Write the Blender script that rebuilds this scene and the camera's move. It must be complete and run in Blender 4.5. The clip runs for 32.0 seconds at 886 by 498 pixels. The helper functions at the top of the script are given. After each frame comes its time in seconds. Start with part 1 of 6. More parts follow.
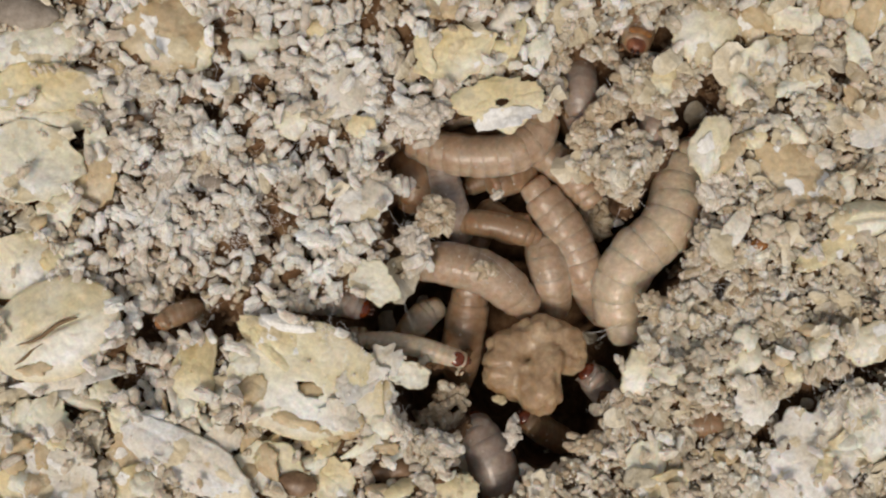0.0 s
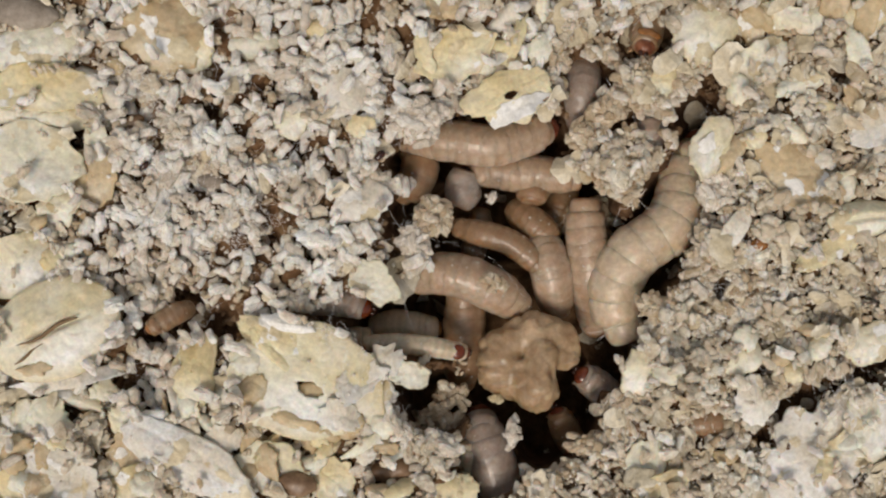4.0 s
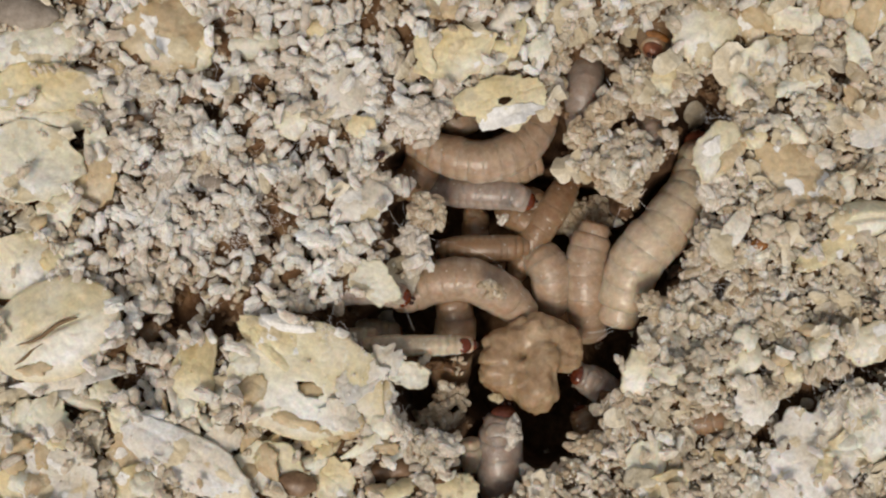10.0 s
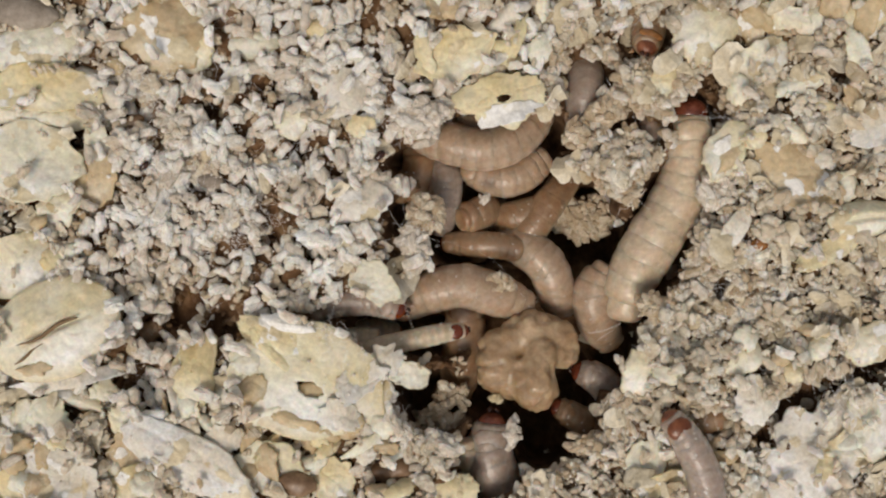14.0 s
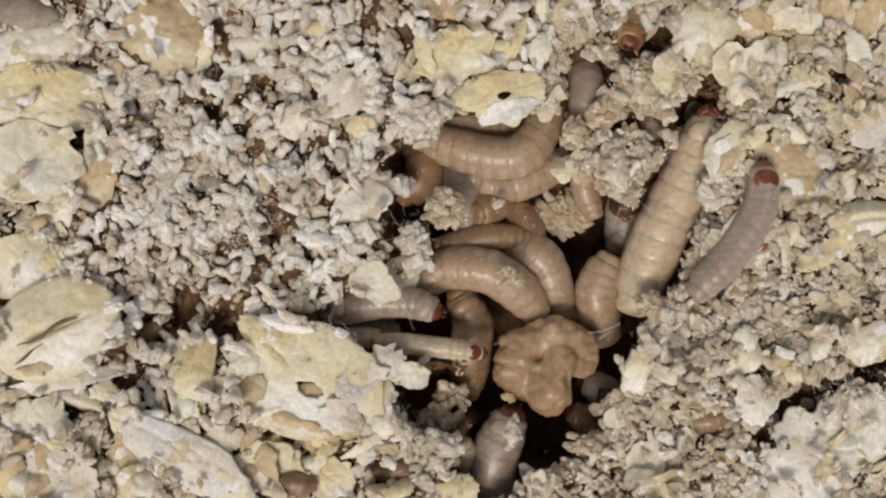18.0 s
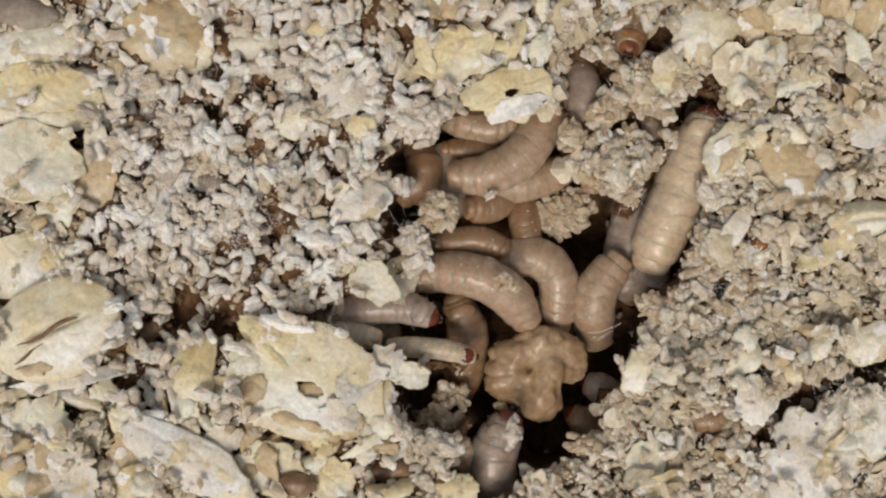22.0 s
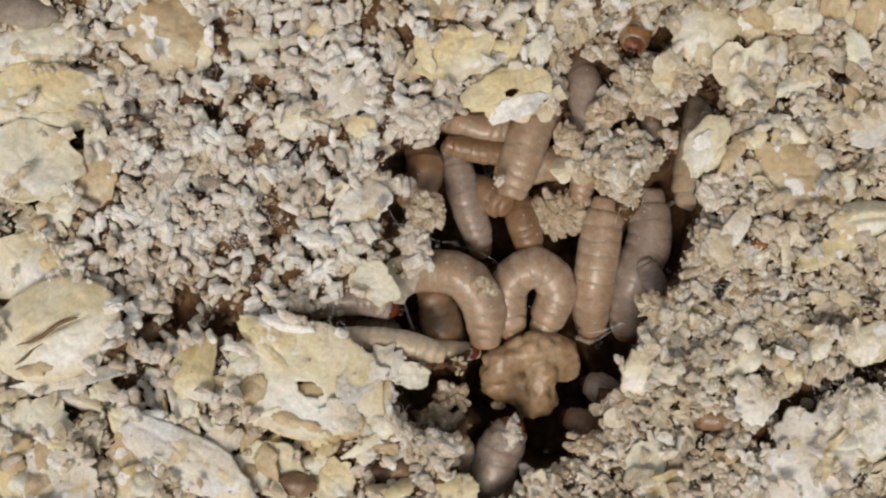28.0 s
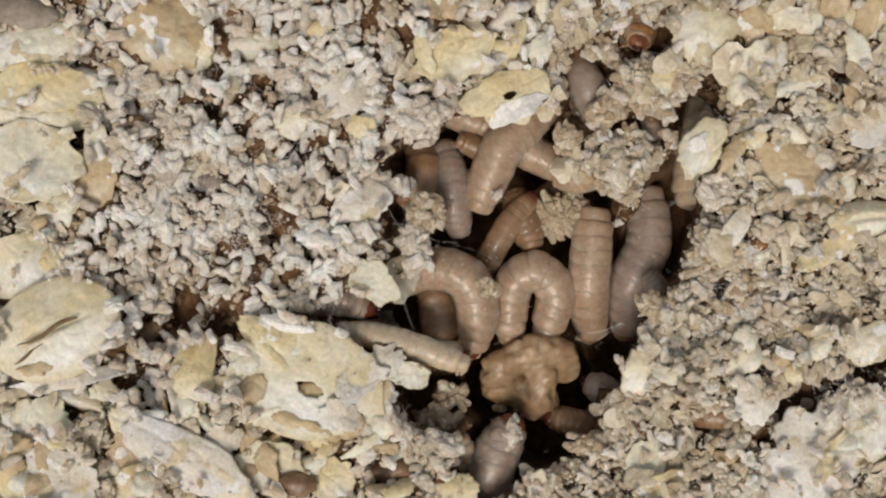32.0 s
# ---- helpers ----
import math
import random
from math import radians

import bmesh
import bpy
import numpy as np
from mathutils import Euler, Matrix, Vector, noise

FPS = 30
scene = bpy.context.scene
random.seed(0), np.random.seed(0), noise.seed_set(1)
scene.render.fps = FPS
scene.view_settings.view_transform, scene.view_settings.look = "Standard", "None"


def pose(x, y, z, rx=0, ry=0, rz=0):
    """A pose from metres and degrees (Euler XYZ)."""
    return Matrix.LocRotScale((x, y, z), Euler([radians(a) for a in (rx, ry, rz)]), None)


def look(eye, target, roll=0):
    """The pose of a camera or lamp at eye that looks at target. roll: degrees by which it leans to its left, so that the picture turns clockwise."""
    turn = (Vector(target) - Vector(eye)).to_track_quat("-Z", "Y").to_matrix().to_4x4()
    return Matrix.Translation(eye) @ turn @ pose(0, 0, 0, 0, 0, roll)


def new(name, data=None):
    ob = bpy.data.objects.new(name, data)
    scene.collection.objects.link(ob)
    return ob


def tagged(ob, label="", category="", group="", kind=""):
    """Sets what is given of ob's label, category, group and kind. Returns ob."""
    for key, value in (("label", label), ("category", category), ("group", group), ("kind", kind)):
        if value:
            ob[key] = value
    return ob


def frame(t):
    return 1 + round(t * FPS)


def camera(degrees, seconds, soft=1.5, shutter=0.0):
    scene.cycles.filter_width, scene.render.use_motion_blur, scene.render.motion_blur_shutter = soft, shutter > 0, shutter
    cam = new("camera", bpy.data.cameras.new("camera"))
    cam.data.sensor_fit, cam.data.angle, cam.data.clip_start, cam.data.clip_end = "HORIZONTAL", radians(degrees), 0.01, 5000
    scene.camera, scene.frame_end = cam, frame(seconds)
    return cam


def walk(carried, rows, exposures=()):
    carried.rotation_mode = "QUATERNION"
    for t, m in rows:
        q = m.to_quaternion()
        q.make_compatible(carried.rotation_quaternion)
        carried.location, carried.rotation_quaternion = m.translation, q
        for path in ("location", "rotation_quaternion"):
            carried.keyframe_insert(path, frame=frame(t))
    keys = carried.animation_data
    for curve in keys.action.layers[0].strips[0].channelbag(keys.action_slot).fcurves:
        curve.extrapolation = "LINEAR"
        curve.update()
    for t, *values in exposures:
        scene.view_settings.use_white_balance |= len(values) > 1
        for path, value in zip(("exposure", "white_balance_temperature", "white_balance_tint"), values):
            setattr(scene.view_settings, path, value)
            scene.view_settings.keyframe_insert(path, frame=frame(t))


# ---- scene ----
from mathutils.bvhtree import BVHTree

# The plan: a close view straight down on a tub of rolled oats, about 63 mm by 35 mm.
# Plan units of 0.04 mm run to the right (u) and towards the front (v); heights are in millimetres.
UNIT = 4e-5
HEIGHT = 0.0757
MID_U, MID_V = 784.0, 441.0

cam = camera(45.0, 32.0, soft=2.25)
walk(cam, [(0.0, pose(0, 0, HEIGHT)), (32.0, pose(0, 0, HEIGHT))],
     exposures=[(0.0, -0.40, 6750, 10), (32.0, -0.40, 6750, 10)])


def spot(u, v, z=0.0):
    """The place in the tub below the plan's point (u, v), z millimetres above the level of the oats."""
    k = UNIT * (1.0 - z * 0.001 / HEIGHT)
    return Vector(((u - MID_U) * k, (MID_V - v) * k, z * 0.001))


# ---- light: soft daylight from a window ----
world = bpy.data.worlds.new("daylight")
scene.world = world
world.use_nodes = True
wn = world.node_tree
sky = wn.nodes.new("ShaderNodeTexSky")
sky.sky_type = "NISHITA"
sky.sun_disc = False
sky.sun_elevation = radians(58)
sky.sun_rotation = radians(200)
wn.nodes["Background"].inputs["Strength"].default_value = 0.125
haze = wn.nodes.new("ShaderNodeHueSaturation")
haze.inputs["Saturation"].default_value = 0.25
wn.links.new(sky.outputs[0], haze.inputs["Color"])
wn.links.new(haze.outputs[0], wn.nodes["Background"].inputs["Color"])
sun = new("sun", bpy.data.lights.new("sun", "SUN"))
sun.data.energy, sun.data.angle, sun.data.color = 2.4, radians(22), (1.0, 0.895, 0.79)
sun.matrix_world = look((-0.12, -0.32, 0.6), (0, 0, 0))


# ---- materials ----
def surface(name, dark, mid, pale, rough=0.8, patch=300.0, grain=2200.0, bump=0.4, vary=0.25,
            isle=False, flesh=0.0, rim=None, spec=0.3, stain=None, bump_size=0.00006, odd=None, mellow=False, coat=0.0):
    """A speckled natural surface: broad patches between two colours, fine grain, relief, and a change from piece to piece."""
    m = bpy.data.materials.new(name)
    m.use_nodes = True
    t = m.node_tree
    n, l = t.nodes, t.links
    b = n["Principled BSDF"]
    co = n.new("ShaderNodeTexCoord")
    broad = n.new("ShaderNodeTexNoise")
    broad.inputs["Scale"].default_value, broad.inputs["Detail"].default_value = patch, 8.0
    broad.inputs["Roughness"].default_value = 0.72
    if mellow:
        broad.inputs["Detail"].default_value, broad.inputs["Roughness"].default_value = 3.0, 0.5
    fine = n.new("ShaderNodeTexNoise")
    fine.inputs["Scale"].default_value, fine.inputs["Detail"].default_value = grain, 5.0
    fine.inputs["Roughness"].default_value = 0.68
    l.new(co.outputs["Object"], broad.inputs["Vector"])
    l.new(co.outputs["Object"], fine.inputs["Vector"])
    ramp = n.new("ShaderNodeValToRGB")
    e = ramp.color_ramp.elements
    e[0].position, e[0].color = 0.36, (*dark, 1)
    e[1].position, e[1].color = 0.64, (*pale, 1)
    x = e.new(0.5)
    x.color = (*mid, 1)
    l.new(broad.outputs["Fac"], ramp.inputs["Fac"])
    colour = ramp.outputs["Color"]
    if rim:
        at = n.new("ShaderNodeAttribute")
        at.attribute_name = "rim"
        add = n.new("ShaderNodeMath")
        add.operation = "MULTIPLY_ADD"
        l.new(broad.outputs["Fac"], add.inputs[0])
        add.inputs[1].default_value = 1.1
        l.new(at.outputs["Fac"], add.inputs[2])
        edge = n.new("ShaderNodeMapRange")
        edge.inputs["From Min"].default_value, edge.inputs["From Max"].default_value = 1.3, 1.8
        l.new(add.outputs[0], edge.inputs["Value"])
        mix = n.new("ShaderNodeMix")
        mix.data_type = "RGBA"
        l.new(edge.outputs["Result"], mix.inputs["Factor"])
        l.new(colour, mix.inputs["A"])
        mix.inputs["B"].default_value = (*rim, 1)
        colour = mix.outputs["Result"]
    if stain:
        blot = n.new("ShaderNodeTexNoise")
        blot.inputs["Scale"].default_value, blot.inputs["Detail"].default_value = patch * 0.8, 6.0
        off = n.new("ShaderNodeVectorMath")
        off.operation = "ADD"
        off.inputs[1].default_value = (0.37, 0.11, 0.05)
        l.new(co.outputs["Object"], off.inputs[0])
        l.new(off.outputs[0], blot.inputs["Vector"])
        cut = n.new("ShaderNodeMapRange")
        cut.inputs["From Min"].default_value, cut.inputs["From Max"].default_value = (0.50, 0.74) if mellow else (0.56, 0.68)
        cut.inputs["To Max"].default_value = 0.75
        l.new(blot.outputs["Fac"], cut.inputs["Value"])
        mix = n.new("ShaderNodeMix")
        mix.data_type = "RGBA"
        l.new(cut.outputs["Result"], mix.inputs["Factor"])
        l.new(colour, mix.inputs["A"])
        mix.inputs["B"].default_value = (*stain, 1)
        colour = mix.outputs["Result"]
    hsv = n.new("ShaderNodeHueSaturation")
    l.new(colour, hsv.inputs["Color"])
    if isle:
        geo = n.new("ShaderNodeNewGeometry")
        rnd = geo.outputs["Random Per Island"]
    else:
        rnd = n.new("ShaderNodeObjectInfo").outputs["Random"]
    if odd:
        part_of = n.new("ShaderNodeMath")
        part_of.operation = "MULTIPLY"
        part_of.inputs[1].default_value = 7.31
        l.new(rnd, part_of.inputs[0])
        wrap = n.new("ShaderNodeMath")
        wrap.operation = "FRACT"
        l.new(part_of.outputs[0], wrap.inputs[0])
        pick = n.new("ShaderNodeMapRange")
        pick.inputs["From Min"].default_value, pick.inputs["From Max"].default_value = 0.62, 1.0
        pick.inputs["To Max"].default_value = 0.65
        l.new(wrap.outputs[0], pick.inputs["Value"])
        mix = n.new("ShaderNodeMix")
        mix.data_type = "RGBA"
        l.new(pick.outputs["Result"], mix.inputs["Factor"])
        l.new(colour, mix.inputs["A"])
        mix.inputs["B"].default_value = (*odd, 1)
        l.new(mix.outputs["Result"], hsv.inputs["Color"])
    val = n.new("ShaderNodeMapRange")
    val.inputs["To Min"].default_value, val.inputs["To Max"].default_value = 1.0 - vary, 1.0 + vary
    l.new(rnd, val.inputs["Value"])
    g = n.new("ShaderNodeMapRange")
    g.inputs["From Min"].default_value, g.inputs["From Max"].default_value = 0.3, 0.7
    g.inputs["To Min"].default_value, g.inputs["To Max"].default_value = 0.82, 1.14
    l.new(fine.outputs["Fac"], g.inputs["Value"])
    mul = n.new("ShaderNodeMath")
    mul.operation = "MULTIPLY"
    l.new(val.outputs["Result"], mul.inputs[0])
    l.new(g.outputs["Result"], mul.inputs[1])
    l.new(mul.outputs[0], hsv.inputs["Value"])
    sat = n.new("ShaderNodeMapRange")
    sat.inputs["From Min"].default_value, sat.inputs["From Max"].default_value = 1.0, 0.0
    sat.inputs["To Min"].default_value, sat.inputs["To Max"].default_value = 1.0 - vary * 0.8, 1.0 + vary * 0.8
    l.new(rnd, sat.inputs["Value"])
    l.new(sat.outputs["Result"], hsv.inputs["Saturation"])
    l.new(hsv.outputs["Color"], b.inputs["Base Color"])
    b.inputs["Roughness"].default_value = rough
    b.inputs["Specular IOR Level"].default_value = spec
    if flesh:
        b.inputs["Subsurface Weight"].default_value = flesh
        b.inputs["Subsurface Radius"].default_value = (1.0, 0.55, 0.35)
        b.inputs["Subsurface Scale"].default_value = 0.0008 if flesh > 0.5 else 0.0004
    b.inputs["Coat Weight"].default_value, b.inputs["Coat Roughness"].default_value = coat, 0.16
    bp = n.new("ShaderNodeBump")
    bp.inputs["Strength"].default_value, bp.inputs["Distance"].default_value = bump, bump_size
    if stain:
        both = n.new("ShaderNodeMath")
        both.operation = "MULTIPLY_ADD"
        both.inputs[1].default_value = 330.0 / patch
        l.new(broad.outputs["Fac"], both.inputs[0])
        l.new(fine.outputs["Fac"], both.inputs[2])
        l.new(both.outputs[0], bp.inputs["Height"])
    else:
        l.new(fine.outputs["Fac"], bp.inputs["Height"])
    l.new(bp.outputs["Normal"], b.inputs["Normal"])
    return m


# Bed colour: brown frass, plus the gaps' shade and warm bounced light.
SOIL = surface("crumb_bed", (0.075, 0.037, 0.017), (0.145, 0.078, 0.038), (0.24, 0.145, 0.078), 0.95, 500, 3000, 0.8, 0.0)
PELLET = surface("frass", (0.56, 0.465, 0.35), (0.82, 0.775, 0.705), (0.90, 0.888, 0.86), 0.85, 260, 2600, 1.0, 0.12, isle=True, bump_size=0.00015, flesh=0.25, odd=(0.54, 0.44, 0.32))
PELLET_ONE = surface("frass_single", (0.52, 0.43, 0.33), (0.70, 0.64, 0.55), (0.84, 0.81, 0.76), 0.85, 260, 2600, 1.0, 0.12, bump_size=0.00015, flesh=0.25, odd=(0.44, 0.33, 0.21))
CRUMB = surface("meal", (0.46, 0.37, 0.26), (0.66, 0.59, 0.475), (0.82, 0.785, 0.71), 0.8, 260, 2600, 0.9, 0.14, isle=True, bump_size=0.00015, flesh=0.25, odd=(0.53, 0.43, 0.30))
CRUMB_ONE = surface("meal_single", (0.40, 0.30, 0.195), (0.55, 0.455, 0.33), (0.70, 0.63, 0.515), 0.9, 300, 2600, 1.0, 0.14, bump_size=0.00014, flesh=0.2, odd=(0.44, 0.325, 0.21))
PLATE = surface("meal_plate", (0.46, 0.36, 0.225), (0.63, 0.55, 0.425), (0.80, 0.765, 0.69), 0.8, 260, 2600, 0.9, 0.13, isle=True, bump_size=0.00015, flesh=0.25, odd=(0.52, 0.40, 0.25))
FINE = surface("loose_meal", (0.42, 0.32, 0.215), (0.59, 0.495, 0.37), (0.73, 0.665, 0.555), 0.85, 220, 2600, 0.8, 0.12, isle=True, flesh=0.3, odd=(0.46, 0.355, 0.24))
DUST_ONE = surface("dust_single", (0.56, 0.48, 0.38), (0.68, 0.61, 0.52), (0.76, 0.72, 0.66), 0.9, 300, 2600, 1.0, 0.15, bump_size=0.00014, flesh=0.12)
# Meal for low places, with the gaps' brown shade put into its colour.
GAP_SHADE = surface("gap_shade_meal", (0.13, 0.072, 0.035), (0.23, 0.145, 0.08), (0.38, 0.275, 0.175), 0.9, 240, 2600, 0.8, 0.18, isle=True, odd=(0.16, 0.085, 0.04))
SLIVER = surface("oat_sliver", (0.57, 0.475, 0.31), (0.70, 0.625, 0.475), (0.81, 0.77, 0.67), 0.75, 220, 2600, 0.9, 0.12, bump_size=0.0001)
DUST = surface("dust", (0.60, 0.52, 0.42), (0.74, 0.68, 0.60), (0.82, 0.79, 0.75), 0.9, 300, 5000, 0.5, 0.2, isle=True)
OAT = surface("oat_cream", (0.70, 0.61, 0.37), (0.83, 0.80, 0.69), (0.90, 0.895, 0.86), 0.5, 95, 2600, 0.8, 0.04, rim=(0.68, 0.59, 0.36), flesh=0.3, stain=(0.62, 0.50, 0.30), bump_size=0.00009, mellow=True)
OAT_YELLOW = surface("oat_yellow", (0.64, 0.50, 0.24), (0.76, 0.68, 0.46), (0.87, 0.85, 0.76), 0.5, 95, 2600, 0.8, 0.05, rim=(0.66, 0.56, 0.32), flesh=0.3, stain=(0.86, 0.85, 0.79), bump_size=0.00009, mellow=True)
OAT_TAN = surface("oat_bran", (0.47, 0.335, 0.175), (0.61, 0.49, 0.315), (0.75, 0.67, 0.52), 0.6, 110, 2600, 0.9, 0.07, rim=(0.50, 0.37, 0.19), flesh=0.3, stain=(0.76, 0.71, 0.60), bump_size=0.00009, mellow=True)
OAT_WHITE = surface("oat_silked", (0.72, 0.67, 0.58), (0.83, 0.815, 0.785), (0.90, 0.895, 0.89), 0.75, 200, 3600, 0.9, 0.05, flesh=0.2, stain=(0.68, 0.60, 0.45), bump_size=0.00009, mellow=True)
OAT_GREEN = surface("oat_pale", (0.70, 0.66, 0.50), (0.79, 0.77, 0.67), (0.87, 0.865, 0.82), 0.55, 95, 2600, 0.8, 0.05, rim=(0.68, 0.62, 0.42), flesh=0.3, stain=(0.68, 0.60, 0.40), bump_size=0.00009, mellow=True)
BRAN = surface("bran_skin", (0.54, 0.43, 0.25), (0.64, 0.55, 0.37), (0.70, 0.63, 0.47), 0.6, 400, 2600, 0.6, 0.12, bump_size=0.00009)
CREASE = surface("crease_brown", (0.16, 0.10, 0.05), (0.24, 0.16, 0.09), (0.34, 0.25, 0.15), 0.8, 400, 2600, 0.6, 0.05)
STARCH = surface("starch_skin", (0.76, 0.73, 0.65), (0.85, 0.835, 0.80), (0.90, 0.895, 0.88), 0.75, 500, 3200, 0.6, 0.06, bump_size=0.00009)
LUMP = surface("damp_meal", (0.30, 0.185, 0.095), (0.40, 0.27, 0.155), (0.53, 0.39, 0.25), 0.42, 500, 2200, 0.9, 0.0, flesh=0.7, spec=0.5, bump_size=0.00012, coat=0.35)
SKIN = surface("larva_cream", (0.37, 0.245, 0.158), (0.48, 0.345, 0.24), (0.61, 0.485, 0.375), 0.36, 300, 1900, 0.7, 0.05, flesh=0.8, spec=0.5, bump_size=0.0001, coat=0.3)
SKIN_GREY = surface("larva_grey", (0.30, 0.22, 0.175), (0.41, 0.325, 0.27), (0.54, 0.46, 0.40), 0.36, 300, 1900, 0.7, 0.05, flesh=0.8, spec=0.5, bump_size=0.0001, coat=0.3)
SKIN_TAN = surface("larva_tan", (0.25, 0.14, 0.073), (0.345, 0.215, 0.123), (0.44, 0.31, 0.20), 0.36, 300, 1900, 0.7, 0.05, flesh=0.8, spec=0.5, bump_size=0.0001, coat=0.3)
SKIN_PALE = surface("larva_pale", (0.50, 0.38, 0.25), (0.63, 0.505, 0.365), (0.75, 0.65, 0.52), 0.36, 300, 1900, 0.7, 0.05, flesh=0.8, spec=0.5, bump_size=0.0001, coat=0.3)
HORN = surface("head_horn", (0.07, 0.016, 0.008), (0.15, 0.035, 0.015), (0.24, 0.07, 0.03), 0.22, 700, 3000, 0.15, 0.1, spec=0.6)
HORN_RED = surface("head_red", (0.10, 0.03, 0.015), (0.19, 0.065, 0.03), (0.30, 0.12, 0.06), 0.28, 700, 3000, 0.2, 0.1, spec=0.5)
HORN_TAN = surface("head_amber", (0.22, 0.09, 0.03), (0.34, 0.15, 0.05), (0.45, 0.22, 0.09), 0.25, 700, 3000, 0.15, 0.1, spec=0.6)
JAW = surface("jaw", (0.02, 0.008, 0.004), (0.04, 0.012, 0.006), (0.07, 0.02, 0.01), 0.25, 900, 3000, 0.1, 0.0, spec=0.6)
PUPA = surface("pupa_case", (0.13, 0.07, 0.035), (0.22, 0.13, 0.07), (0.33, 0.22, 0.13), 0.4, 500, 2600, 0.3, 0.05, spec=0.5)
HUSK = surface("grey_husk", (0.22, 0.18, 0.14), (0.32, 0.27, 0.22), (0.42, 0.37, 0.31), 0.6, 400, 2600, 0.4, 0.05)
SILK = surface("silk", (0.84, 0.83, 0.81), (0.88, 0.87, 0.86), (0.91, 0.905, 0.90), 0.4, 900, 4000, 0.0, 0.0, spec=0.6)


# ---- shape helpers ----
def lattice(ix, iy, iz, seed):
    k = (ix * 374761393 + iy * 668265263 + iz * 2147483647 + seed * 1274126177) & 0xFFFFFFFF
    k = ((k ^ (k >> 13)) * 1274126177) & 0xFFFFFFFF
    return ((k ^ (k >> 16)) & 0xFFFF) / 65535.0


def rough_noise(p, scale, seed=0, octaves=3):
    """Value noise about 0, for an array of points (n, 3)."""
    total, amp, norm = 0.0, 1.0, 0.0
    for o in range(octaves):
        q = np.asarray(p, float) * scale * 2 ** o + 91.7 * (o + 1)
        i = np.floor(q).astype(np.int64)
        f = q - i
        f = f * f * (3 - 2 * f)
        acc = 0.0
        for dx in (0, 1):
            for dy in (0, 1):
                for dz in (0, 1):
                    w = (f[:, 0] if dx else 1 - f[:, 0]) * (f[:, 1] if dy else 1 - f[:, 1]) * (f[:, 2] if dz else 1 - f[:, 2])
                    acc = acc + w * lattice(i[:, 0] + dx, i[:, 1] + dy, i[:, 2] + dz, seed + o)
        total, norm, amp = total + amp * (acc * 2 - 1), norm + amp, amp * 0.5
    return total / norm


def solid(name, verts, faces, material, smooth=True):
    me = bpy.data.meshes.new(name)
    me.from_pydata([tuple(v) for v in np.asarray(verts, float)], [], [tuple(int(i) for i in f) for f in faces])
    me.materials.append(material)
    if smooth:
        me.polygons.foreach_set("use_smooth", np.ones(len(me.polygons), bool))
    me.update()
    return me


def part(name, me, parent, label=""):
    ob = new(name, me)
    ob.parent = parent
    return tagged(ob, label)


def turned(profile, around):
    """Verts and faces of a closed body turned about the x axis, from (x, radius) rings; the first and last ring are points."""
    verts, faces = [(profile[0][0], 0, 0)], []
    rings = profile[1:-1]
    for x, r in rings:
        for k in range(around):
            a = 2 * math.pi * k / around
            verts.append((x, r * math.cos(a), r * math.sin(a)))
    verts.append((profile[-1][0], 0, 0))
    last = len(verts) - 1
    for k in range(around):
        j = (k + 1) % around
        faces.append((0, 1 + k, 1 + j))
        for i in range(len(rings) - 1):
            a, b = 1 + i * around, 1 + (i + 1) * around
            faces.append((a + k, b + k, b + j, a + j))
        a = 1 + (len(rings) - 1) * around
        faces.append((a + k, last, a + j))
    return np.array(verts, float), [f[::-1] for f in faces]


def egg(length, width, height, along=10, around=14):
    rings = [(-math.cos(math.pi * i / along) * 0.5 * length, math.sin(math.pi * i / along) * 0.5) for i in range(along + 1)]
    v, f = turned(rings, around)
    v[:, 1] *= width
    v[:, 2] *= height
    return v, f
# ---- the bed of crumbs, with the burrow that the larvae have opened ----
# Burrow chambers: u, v, half-length, half-width, turn in degrees, depth in mm.
CHAMBERS = [
    (860, 268, 150, 62, 8, 7.0), (900, 390, 200, 90, 0, 8.5), (890, 540, 200, 80, 0, 9.0), (940, 680, 118, 104, 0, 11.0),
    (978, 754, 74, 62, 20, 11.0), (1130, 470, 62, 190, -28, 6.5), (1075, 620, 60, 70, 0, 8.5), (730, 585, 110, 42, -12, 7.5),
    (872, 800, 52, 84, -10, 6.0), (1228, 255, 30, 95, -16, 6.0), (1035, 165, 38, 70, 0, 3.5), (1156, 232, 32, 34, 0, 3.0), (1064, 124, 24, 30, 0, 4.5), (1232, 200, 38, 34, 0, 6.0), (1092, 212, 26, 18, 0, 2.6),
    (1042, 466, 72, 84, 0, 8.0), (1140, 76, 44, 30, 0, 4.0), (772, 704, 62, 56, 0, 6.0), (700, 832, 48, 30, 0, 2.6), (1265, 750, 70, 28, 8, 1.8), (1125, 90, 60, 30, 0, 2.0),
]
